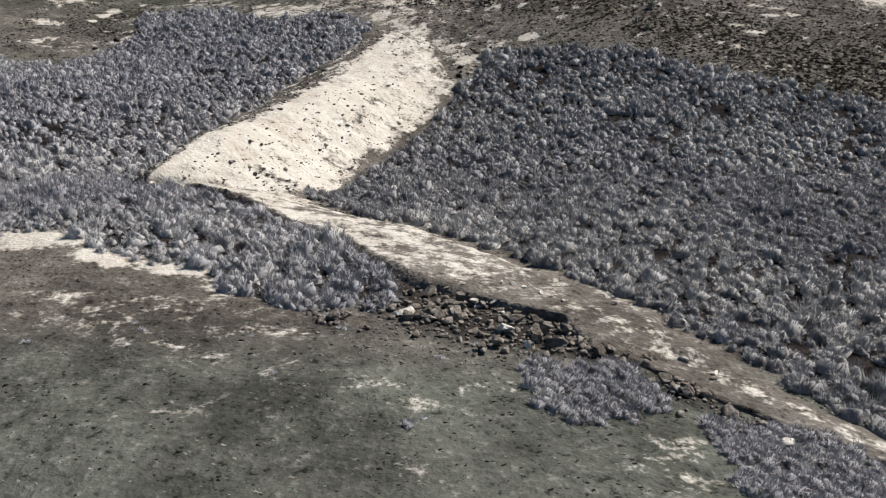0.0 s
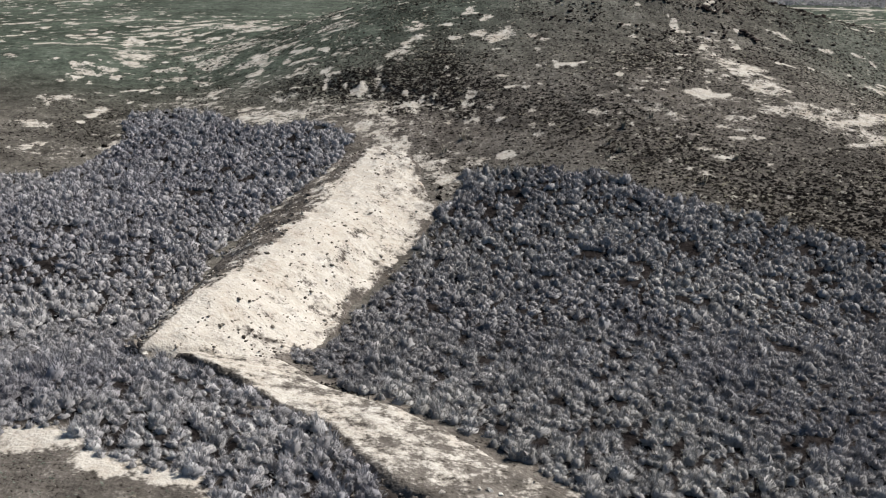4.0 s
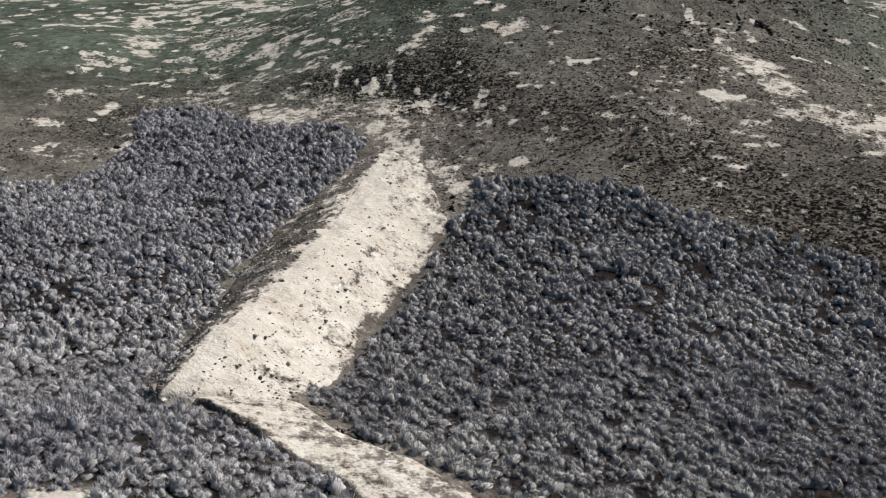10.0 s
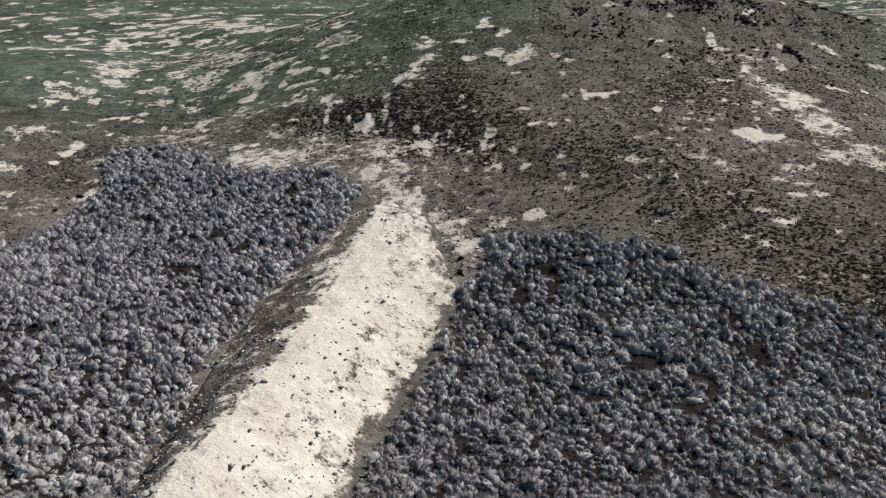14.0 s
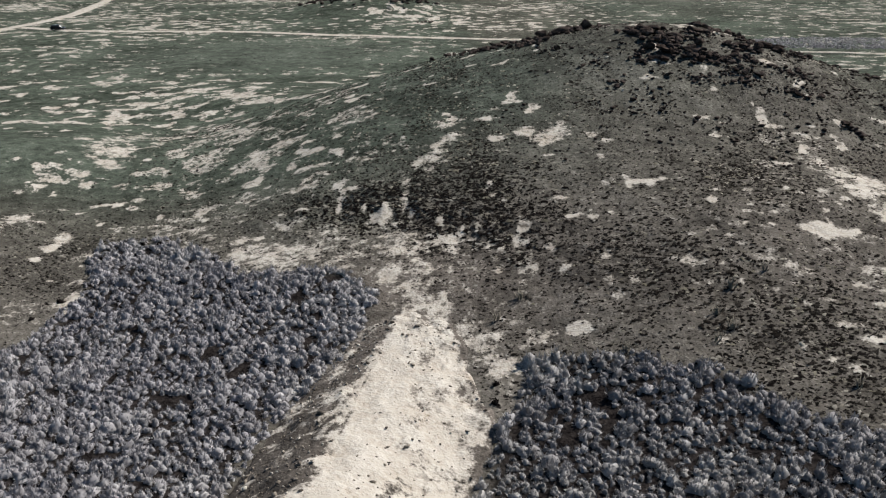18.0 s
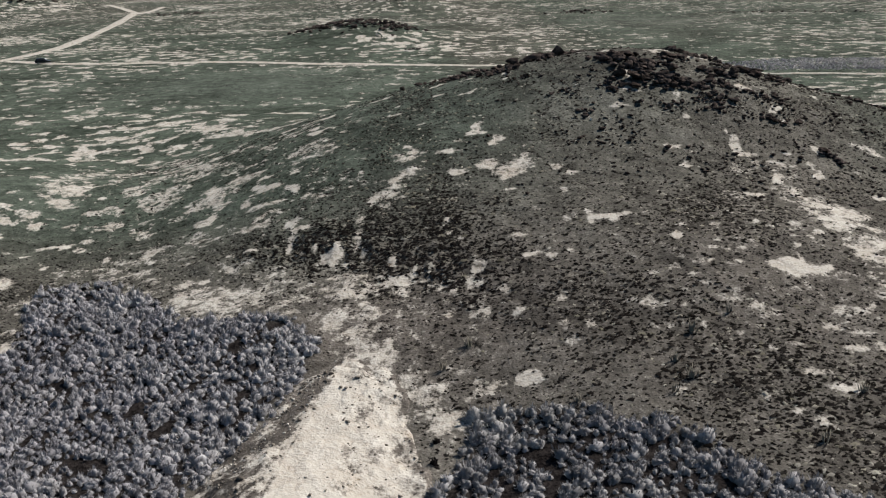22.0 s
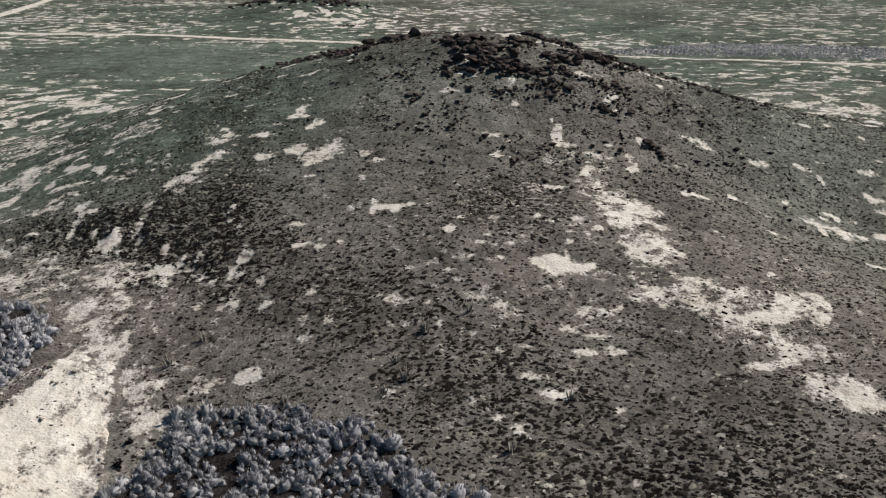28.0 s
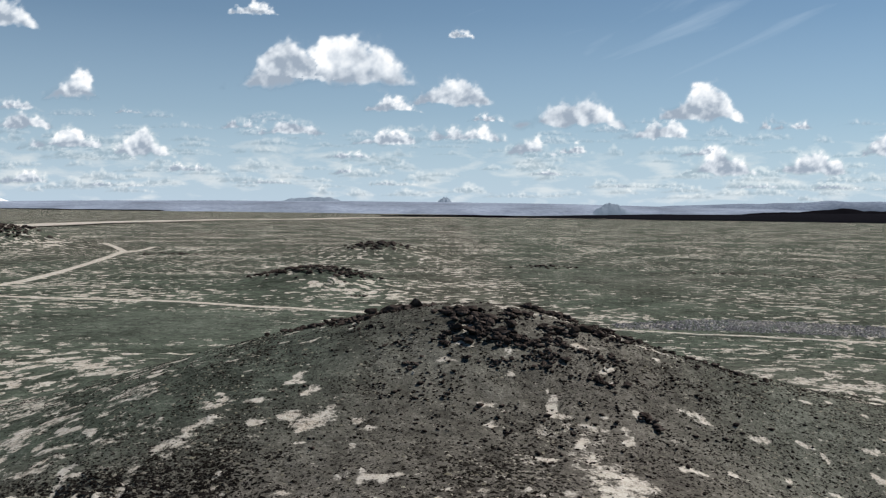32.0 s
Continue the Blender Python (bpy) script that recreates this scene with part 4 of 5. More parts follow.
keep = (soil_shade < 0.56) & (pale < 0.25 + 0.6 * r.random(len(gx))) & (r.random(len(gx)) < (1 - 0.62 * smooth(-24, -42, gx) * smooth(84, 97, gy) - 0.38 * smooth(-56, -76, gx)) * (0.35 - 0.05 * smooth(74, 90, gy) + 0.42 * thick + 0.14 * smooth(0, 22, gx) + 0.14 * smooth(0, 18, gx) * smooth(80, 62, gy) + 1.1 * (fbm(gx, gy, 4, 91) - 0.5)))
keep &= (inside(DAM_WEST + DAM_EAST[::-1], gx, gy) < 0) & (inside(STRIP_S + STRIP_N[::-1], gx, gy) < 0)
xy = np.stack([gx[keep], gy[keep]], -1)
size = 1.02 * (0.10 + np.minimum(r.gamma(2.2, 0.048, len(xy)), 0.36)) * (1 + 0.3 * thick[keep]) * np.where(xy[:, 1] < 12, 0.48, 1.0)
toss = r.random(len(xy))
turf = (xy[:, 1] < 12) & (toss < 0.5)
dark = (toss < 0.9) & ~turf
for name, pick, material, label in (("grass_tufts", dark, TUFT, "small scrub tufts on the slopes, near-black for the shade of hummocks"), ("straw_tufts", toss >= 0.9, STRAW, "small straw-coloured tufts of dry grass"),
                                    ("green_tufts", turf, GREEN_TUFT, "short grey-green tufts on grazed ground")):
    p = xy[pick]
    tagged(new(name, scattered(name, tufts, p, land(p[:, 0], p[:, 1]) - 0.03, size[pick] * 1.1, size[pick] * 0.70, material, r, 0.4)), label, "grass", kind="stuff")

# scrub on the plain behind, seen from far off
gx, gy = r.uniform(-230, 220, 40000), r.uniform(146, 560, 40000)
keep = (ground_masks(gx, gy)[0] < 0.3) & (fbm(gx, gy, 16, 95) + 0.5 * r.random(len(gx)) > 0.66)
p = np.stack([gx[keep], gy[keep]], -1)
size = r.uniform(0.35, 0.9, len(p))
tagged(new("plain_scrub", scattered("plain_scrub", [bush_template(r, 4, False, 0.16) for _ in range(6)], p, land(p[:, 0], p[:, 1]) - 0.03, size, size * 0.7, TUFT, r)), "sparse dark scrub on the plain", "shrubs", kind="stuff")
SAGE_STRIP = [(43, 237), (69, 250), (92, 248), (113, 240), (160, 232), (160, 214), (105, 218), (83, 224), (63, 228), (45, 229)]
p = spread(SAGE_STRIP, 1.1, r)
size = r.uniform(0.7, 1.5, len(p))
tagged(new("sagebrush", scattered("sagebrush", bushes[:3], p, land(p[:, 0], p[:, 1]) - 0.05, size, size * 0.6, BLUE_SAGE, r)), "strip of grey sagebrush along a dry gully on the plain", "shrubs", kind="stuff")

# ---------------------------------------------------------------- rocks
basalts = [rock_mesh("boulder", r, BASALT, r.uniform(0.55, 0.9)) for _ in range(9)]
greys = [rock_mesh("stone", r, GREYROCK, r.uniform(0.55, 0.85)) for _ in range(7)]
pales = [rock_mesh("stone", r, LIMESTONE, r.uniform(0.5, 0.8)) for _ in range(5)]


def lay(name, meshes, x, y, sx, sy, sz, label, category, group, z=None, sink=0.12):
    ob = new(name, meshes[int(r.integers(0, len(meshes)))])
    h = float(land(np.array([x]), np.array([y]))[0]) if z is None else z
    sx, sy, sz = (v * (0.8 if y < 200 else 1.0) for v in (sx, sy, sz))
    ob.matrix_world = Matrix.LocRotScale((x, y, h + sz * (0.35 - sink)), Euler((r.uniform(-0.3, 0.3), r.uniform(-0.3, 0.3), r.uniform(0, 6.28))), (sx, sy, sz))
    return tagged(ob, label, category, group)


# the outcrop along the top of the hill: centre, half length, half width, turn, count, size
OUTCROP_EDGE = [(18.9, 119.0, 3.0, 1.6, -0.1, 14, 1.1), (22.5, 118.7, 3.0, 1.6, -0.1, 12, 0.9), (34.5, 124.2, 4.0, 1.6, -0.1, 10, 0.8), (19.8, 111.3, 4.0, 1.6, -0.1, 10, 0.9), (12.7, 108.8, 4.0, 1.6, -0.1, 12, 0.9), (10.3, 111.9, 4.4, 1.8, -0.1, 10, 1.0), (6.8, 107.8, 4.0, 1.6, -0.1, 10, 0.8), (18.6, 105.5, 2.0, 1.6, -0.1, 7, 0.8), (22.6, 98.3, 2.0, 1.6, -0.1, 7, 1.0), (4.3, 113.4, 4.4, 1.8, -0.1, 10, 1.1), (1.3, 112.4, 3.0, 1.6, -0.1, 12, 1.0), (-18.7, 131.6, 4.0, 1.6, -0.1, 14, 0.9), (-13.4, 126.9, 3.0, 1.6, -0.1, 14, 1.0), (39.1, 121.0, 4.0, 1.6, -0.1, 7, 0.7), (14.9, 116.1, 3.0, 1.6, -0.1, 14, 1.2), (-3.5, 107.4, 2.0, 1.6, -0.1, 6, 0.7)]
OUTCROP = [(-6.5, 132.1, 2.8, 2.7, 0.1, 24, 1.6), (-1.7, 136.1, 2.7, 3.0, 0.2, 20, 1.5), (2.8, 138.7, 2.7, 2.6, 0, 18, 1.4), (6.3, 135.5, 2.0, 3.4, -0.2, 16, 1.4), (2.2, 121.1, 2.6, 1.5, -0.1, 14, 1.4), (5.3, 116.6, 2.9, 2.2, -0.3, 14, 1.3),
           (7.8, 113.5, 3.2, 2.0, -0.5, 12, 1.1), (12.9, 130.5, 2.0, 2.6, 0, 16, 1.6), (16.5, 128.3, 2.3, 2.3, -0.3, 14, 1.3), (21.4, 127.9, 2.8, 1.8, -0.3, 9, 1.0), (25, 123, 3.7, 2.0, -0.3, 9, 0.9), (10.4, 112, 3.1, 1.6, -0.3, 12, 1.0),
           (13.9, 112.8, 2.2, 1.35, -0.2, 8, 0.9), (19.3, 110.7, 2.3, 1.32, -0.3, 8, 0.8), (32.7, 127.2, 4.9, 2.3, -0.1, 8, 0.8), (-12.3, 132.8, 3.1, 1.7, 0.1, 14, 1.0), (-17.7, 135.9, 3.6, 1.5, 0.1, 12, 0.8), (-23.2, 138.7, 3.6, 1.6, 0.2, 9, 0.7),
           (-5.4, 113, 2.6, 1.46, 0, 7, 0.6), (-10.3, 120.2, 2.6, 2.3, 0.2, 7, 0.6), (9.7, 120.8, 2.6, 2.2, -0.3, 10, 1.1)]
rest = []
for cx, cy, a, b, turn, count, size in OUTCROP + OUTCROP_EDGE:
    for n in range(int(count * (3.0 if size > 1.25 else 2.4))):
        u, v = r.normal(0, 0.5) * a, r.normal(0, 0.5) * b
        x, y = cx + u * math.cos(turn) - v * math.sin(turn), cy + u * math.sin(turn) + v * math.cos(turn)
        k = 1.35 * size * r.uniform(0.4, 1.6)
        if n >= 0.58 * count:
            rest.append((x, y, k * 0.8))
            continue
        lay("boulder", basalts, x, y, k * r.uniform(0.9, 1.7), k * r.uniform(0.8, 1.2), k * r.uniform(0.7, 1.15), "dark weathered basalt boulder on the hilltop outcrop", "boulder", "hilltop boulders")


def joined_rocks(name, meshes, places, label, material, z=None):
    """Small stones in one mesh: x, y, size rows."""
    verts, tris, count = [], [], 0
    shapes = []
    for me in meshes:
        me.calc_loop_triangles()
        shapes.append((np.array([v.co[:] for v in me.vertices]), np.array([q.vertices[:] for q in me.loop_triangles])))
    z = land(places[:, 0], places[:, 1]) if z is None else z
    for (x, y, k), h in zip(places, z):
        k = k * (0.8 if y < 200 else 1.0)
        v, f = shapes[int(r.integers(0, len(shapes)))]
        a = r.uniform(0, 6.28)
        c, s = math.cos(a), math.sin(a)
        w = v * (k * r.uniform(0.8, 1.5), k, k * r.uniform(0.6, 1.0))
        verts.append(np.stack([w[:, 0] * c - w[:, 1] * s + x, w[:, 0] * s + w[:, 1] * c + y, w[:, 2] + h + 0.2 * k], -1))
        tris.append(f + count)
        count += len(v)
    return tagged(new(name, triangles(name, np.concatenate(verts), np.concatenate(tris), material)), label, "stones", kind="stuff")


small = bpy.data.meshes.new("pebble")
bm = bmesh.new()
bmesh.ops.create_icosphere(bm, subdivisions=1, radius=0.5)
for v in bm.verts:
    v.co *= 1 + r.uniform(-0.34, 0.34)
    v.co.z *= 0.6
bm.to_mesh(small)
bm.free()
# loose basalt strewn down the upper slopes
joined_rocks("basalt_blocks", basalts, np.array(rest), "smaller dark basalt blocks among the boulders", BASALT)
px, py = r.normal(6, 18, 3600), r.normal(108, 12, 3600)
keep = (fbm(px, py, 6, 101) + 0.004 * (px - 5) + 0.2 * r.random(len(px)) > 0.64) & (py > 82)
joined_rocks("basalt_scree", [small], np.stack([px[keep], py[keep], r.gamma(2.0, 0.12, keep.sum()) + 0.12], -1), "dark basalt stones strewn over the upper slope", BASALT)

# far knolls and a low ledge, each one joined
for cx, cy, a, b, count, size in ((-292, 600, 26, 26, 120, 3.6), (-372, 618, 26, 12, 50, 3.2), (-60, 344, 13, 12, 60, 2.0), (-47, 344, 12, 14, 80, 2.2), (-33, 340, 10, 10, 60, 1.7), (-37, 524, 19, 20, 80, 2.9), (46, 438, 9, 8, 26, 2.0), (-158, 531, 20, 10, 26, 2.0), (58, 446, 7, 5, 10, 1.5), (-27, 300, 2.4, 1.5, 7, 1.5), (148, 246, 5, 2, 6, 1.2)):
    rows = np.stack([cx + r.normal(0, 0.5, count) * a, cy + r.normal(0, 0.5, count) * b, size * r.uniform(0.5, 1.4, count)], -1)
    joined_rocks("rock_outcrop", basalts, rows, "dark basalt outcrop on a far knoll", BASALT)
lx = 109 + 2.0 * np.arange(46) + r.normal(0, 0.7, 46)
joined_rocks("rock_ledge", basalts, np.stack([lx, 428 - 0.14 * (lx - 109) + 4.0 * np.sin(lx * 0.06), r.uniform(0.9, 1.7, 46)], -1), "low dark basalt ledge across the plain", BASALT)
# a white stone and dark scrub by the knoll, two pale stones on the hill
lay("stone", pales, -39.5, 322, 3.2, 2.0, 2.2, "large white stone on the plain", "stone", "")
lay("stone", pales, -4, 113.9, 0.7, 0.6, 0.6, "small white stone on the hillside", "stone", "hillside stones")
lay("stone", pales, -3.5, 105.5, 0.75, 0.6, 0.55, "small white stone on the hillside", "stone", "hillside stones")

# rubble where the track leaves the dam
RUBBLE = [(-27.2, 3.1, 1.12, 1.48, 18), (-26, -1, 1.8, 1.47, 30), (-23.9, -0.2, 1.7, 1.47, 34), (-21.8, -1.4, 1.42, 1.22, 34), (-19.7, -2.8, 1.43, 1.22, 30), (-18, -4.9, 1.15, 1.09, 26), (-16.4, -7.6, 1.15, 1.22, 22), (-14.5, -9.4, 1.01, 0.86, 12), (-29.3, -2.9, 0.54, 0.61, 10), (-25.2, -3, 1.38, 1.34, 22), (-23.1, -4.1, 1.42, 1.33, 24), (-20.8, -4.4, 1.28, 0.97, 18)]
for cx, cy, a, b, count in RUBBLE:
    for _ in range(int(count * 0.42)):
        k = 0.30 + min(r.gamma(2.0, 0.19), 0.8)
        lay("stone", greys if r.random() < 0.95 else pales, cx + r.normal(0, 0.6) * a, cy + 0.2 + r.normal(0, 0.55) * b, k * r.uniform(0.9, 1.5), k * r.uniform(0.8, 1.2), k * r.uniform(0.7, 1.1), "grey-brown stone in the rubble beside the track", "stone", "rubble stones", sink=0.05)
rows = []
for cx, cy, a, b, count in RUBBLE:
    for _ in range(count * 5):
        rows.append((cx + r.normal(0, 0.8) * a, cy + 0.2 + r.normal(0, 0.75) * b, 0.10 + r.gamma(1.7, 0.10)))
joined_rocks("rubble_chips", greys, np.array(rows), "small broken stones and clods between the rubble", GREYROCK)

bpy.context.evaluated_depsgraph_get()
tans = [rock_mesh("stone", r, TANROCK, r.uniform(0.6, 0.9)) for _ in range(5)]


def top_of(name, x, y):
    hit, place, *_ = bpy.data.objects[name].ray_cast((x, y, 60), (0, 0, -1))
    return place.z if hit else None


for x, y, k in ((-24, 0.9, 0.5), (-22.3, 1.4, 0.45), (-21.8, 1.4, 0.6), (-21.3, 1.1, 0.45), (-20.7, 0.5, 0.5), (-20.3, 0.1, 0.4), (-19.8, -0.2, 0.4), (-23.4, -0.7, 0.6), (-22.8, -0.7, 0.55), (-22.4, -1.3, 0.6), (-15.8, -4.9, 0.9), (-15, -5.9, 0.6), (-14, -10.4, 0.8)):
    lay("stone", pales, x, y, k * 1.3, k * 0.8, k * 0.6, "pale stone lying by the track", "stone", "pale track stones", z=max(float(land(np.array([x]), np.array([y]))[0]), top_of("dirt_track", x, y) or -99))

# clods along the broken edges of the track
for _ in range(64):
    u = r.random() ** 1.3 * 0.62
    (sx, sy), (nx, ny) = along(STRIP_S, np.array([u]))[0], along(STRIP_N, np.array([u]))[0]
    k = abs(r.normal(0.04, 0.05)) if r.random() < 0.65 else 1 - abs(r.normal(0.03, 0.06))
    x, y = sx + (nx - sx) * k, sy + (ny - sy) * k
    h = top_of("dirt_track", x, y)
    if h is not None:
        q = 0.16 + min(r.gamma(1.8, 0.11), 0.6)
        lay("stone", tans if r.random() < 0.6 else greys, x, y, q * r.uniform(0.9, 1.6), q, q * r.uniform(0.6, 0.9), "clod of broken earth at the track edge", "stone", "track edge stones", z=h)
# stones on the dam
for _ in range(80):
    u, v = r.random(), r.random() ** 0.8
    w, c, e = along(DAM_WEST, np.array([u]))[0], along(DAM_CREST, np.array([u]))[0], along(DAM_EAST, np.array([u]))[0]
    x, y = (w + (c - w) * r.random()) if r.random() < 0.42 else (c + (e - c) * v)
    h = top_of("earth_embankment", x, y)
    if h is None:
        continue
    flank = (x - c[0]) * (e[0] - c[0]) + (y - c[1]) * (e[1] - c[1]) < 0
    k = 0.12 + r.gamma(1.8, 0.10)
    meshes = (greys if r.random() < 0.5 else tans) if flank else (pales if r.random() < 0.6 else greys)
    lay("stone", meshes, x, y, k * r.uniform(0.9, 1.6), k, k * 0.8, "weathered stone on the steep dam flank" if flank else "loose pale stone on the bare dam", "stone", "dam stones", z=h)
for x, y, k in ((-36.2, 18.6, 0.6), (-35.6, 19.3, 0.5), (-35.9, 19.7, 0.35), (-38, 28.7, 0.4), (-41.6, 14.3, 0.7), (-41.2, 14.2, 0.5)):
    h = top_of("earth_embankment", x, y)
    if h is not None:
        lay("stone", greys, x, y, k * 1.3, k, k, "dark stone on the dam crest", "stone", "dam stones", z=h)

rows, heights = [], []
for _ in range(2600):
    u, k = r.random() * 0.95, r.random()
    w, c, e = along(DAM_WEST, np.array([u]))[0], along(DAM_CREST, np.array([u]))[0], along(DAM_EAST, np.array([u]))[0]
    x, y = (w + (c - w) * k) if _ < 1700 else (c + (e - c) * (0.15 + 0.85 * k))
    h = top_of("earth_embankment", x, y)
    if h is not None:
        rows.append((x, y, 0.08 + r.gamma(1.5, 0.07)))
        heights.append(h)
joined_rocks("flank_stones", [small], np.array(rows[:380]), "dark broken stones on the steep dam flank", GREYROCK, np.array(heights[:380]))
joined_rocks("flank_stones", [small], np.array(rows[380:1100]), "tan clods and stones on the steep dam flank", TANROCK, np.array(heights[380:1100]))
joined_rocks("flank_stones", [small], np.array(rows[1100:1400]), "pale stones on the steep dam flank", LIMESTONE, np.array(heights[1100:1400]))
joined_rocks("dam_clods", [small], np.array(rows[1900:2250]), "dark clods strewn over the bare dam", GREYROCK, np.array(heights[1900:2250]))
joined_rocks("dam_stones", [small], np.array(rows[2250:]), "small tan stones strewn over the dam", TANROCK, np.array(heights[2250:]))

# ---------------------------------------------------------------- dark shrubs for the burrow holes, dead stalks
shrub_meshes = []
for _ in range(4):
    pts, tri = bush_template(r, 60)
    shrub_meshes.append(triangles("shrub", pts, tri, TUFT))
# shrubs added in place of the dark holes at the mounds
for a, b, rx, ry, k in SPOTS[::2]:
    for _ in range(2):
        x, y = a + r.uniform(-0.9, 0.9) * rx, b + r.uniform(0.5, 1.2) * ry
        ob = new("shrub", shrub_meshes[int(r.integers(0, 4))])
        s = r.uniform(0.2, 0.4)
        ob.matrix_world = Matrix.LocRotScale((x, y, float(land(np.array([x]), np.array([y]))[0]) - 0.05), Euler((0, 0, r.uniform(0, 6.28))), (s * 1.4, s, s * 0.8))
        tagged(ob, "low dark shrub standing in for a burrow hole at a pale mound", "shrub", "burrow shrubs")

for x, y, s in ((-58.5, 71, 0.9), (-57.3, 68.5, 0.7), (-60.4, 75.1, 0.8), (-60.9, 81.4, 1.0), (-59.7, 84.8, 1.1), (-57.7, 84.2, 0.9), (-55.7, 83.5, 1.0), (-54.1, 82, 0.8), (-51.8, 80.5, 0.7), (-48.9, 78.2, 0.8), (-62.1, 72.2, 0.9), (-63.6, 69, 0.7), (-23, 53, 0.8), (-22.8, 55.1, 0.7), (-32.6, 69.2, 0.5)):
    ob = new("shrub", shrub_meshes[int(r.integers(0, 4))])
    ob.matrix_world = Matrix.LocRotScale((x, y, float(land(np.array([x]), np.array([y]))[0]) - 0.05), Euler((0, 0, r.uniform(0, 6.28))), (s * 1.35, s * 1.05, s * 0.9))
    tagged(ob, "dark woody shrub at the edge of the sagebrush", "shrub", "edge shrubs")

stalks = []
for n in range(8):
    a, q = r.uniform(0, 6.28), r.uniform(0.02, 0.14)
    lo = np.array([math.cos(a) * q, math.sin(a) * q, 0])
    hi = lo * 2.2 + np.array([0, 0, r.uniform(0.6, 1.0)])
    ring = [(0.035 * math.cos(w), 0.035 * math.sin(w), 0) for w in (0, 2.09, 4.19)]
    sv = [lo + np.array(p) for p in ring] + [(lo + hi) / 2 + 0.8 * np.array(p) for p in ring] + [hi]
    sf = [(0, 1, 4), (0, 4, 3), (1, 2, 5), (1, 5, 4), (2, 0, 3), (2, 3, 5), (3, 4, 6), (4, 5, 6), (5, 3, 6)]
    stalks.append(triangles("stalk", np.array(sv), np.array(sf), STRAW))
for x, y in ((-4.8, 59.9), (-2.7, 63.1), (-5.6, 56.7), (-22.1, 63.3), (2.7, 50.5), (-20, 65.8), (-12.5, 57.1), (7.2, 55.1), (-4.1, 57.9), (0.8, 65)):
    ob = new("dry_weed")
    for stalk in stalks:
        part("stalk", stalk, ob)
    s = r.uniform(0.9, 1.5)
    ob.matrix_world = Matrix.LocRotScale((x, y, float(land(np.array([x]), np.array([y]))[0]) - 0.02), Euler((0, 0, r.uniform(0, 6.28))), (s * 1.6, s * 1.6, s))
    tagged(ob, "tall pale dead weed stalks on the slope", "weed", "dead weeds")

# ---------------------------------------------------------------- parked car
PAINT = plain_material("black_paint", (0.012, 0.012, 0.014), 0.25)
RUBBER = plain_material("rubber", (0.02, 0.02, 0.02), 0.8)
ALLOY = plain_material("alloy", (0.4, 0.4, 0.41), 0.35, 0.9)
DARKGLASS = plain_material("tinted_glass", (0.02, 0.025, 0.03), 0.08)
LAMP_CLEAR = plain_material("lamp_lens", (0.7, 0.7, 0.68), 0.15)
LAMP_RED = plain_material("tail_lens", (0.35, 0.02, 0.02), 0.2)


def lofted(name, sections, material, bevel=0.0):
    """A body from cross sections: x, half width, low z, high z."""
    bm = bmesh.new()
    loops = []
    for x, w, lo, hi in sections:
        q = min(0.12, (hi - lo) * 0.3)
        loops.append([bm.verts.new(p) for p in ((x, -w + q, lo), (x, w - q, lo), (x, w, lo + q), (x, w, hi - q), (x, w - q, hi), (x, -w + q, hi), (x, -w, hi - q), (x, -w, lo + q))])
    for a, b in zip(loops, loops[1:]):
        for k in range(8):
            bm.faces.new((a[k], a[(k + 1) % 8], b[(k + 1) % 8], b[k]))
    bm.faces.new(loops[0])
    bm.faces.new(loops[-1][::-1])
    bmesh.ops.recalc_face_normals(bm, faces=bm.faces)
    me = bpy.data.meshes.new(name)
    bm.to_mesh(me)
    bm.free()
    me.materials.append(material)
    return me


def disc_mesh(name, radius, width, material, segs=20):
    bm = bmesh.new()
    bmesh.ops.create_cone(bm, cap_ends=True, segments=segs, radius1=radius, radius2=radius, depth=width)
    bmesh.ops.bevel(bm, geom=[e for e in bm.edges if len(e.link_faces) == 2 and abs(e.verts[0].co.z - e.verts[1].co.z) < 1e-4], offset=radius * 0.1, segments=2, affect="EDGES")
    bmesh.ops.rotate(bm, verts=bm.verts, matrix=Matrix.Rotation(radians(90), 3, "X"))
    me = bpy.data.meshes.new(name)
    bm.to_mesh(me)
    bm.free()
    me.materials.append(material)
    return me


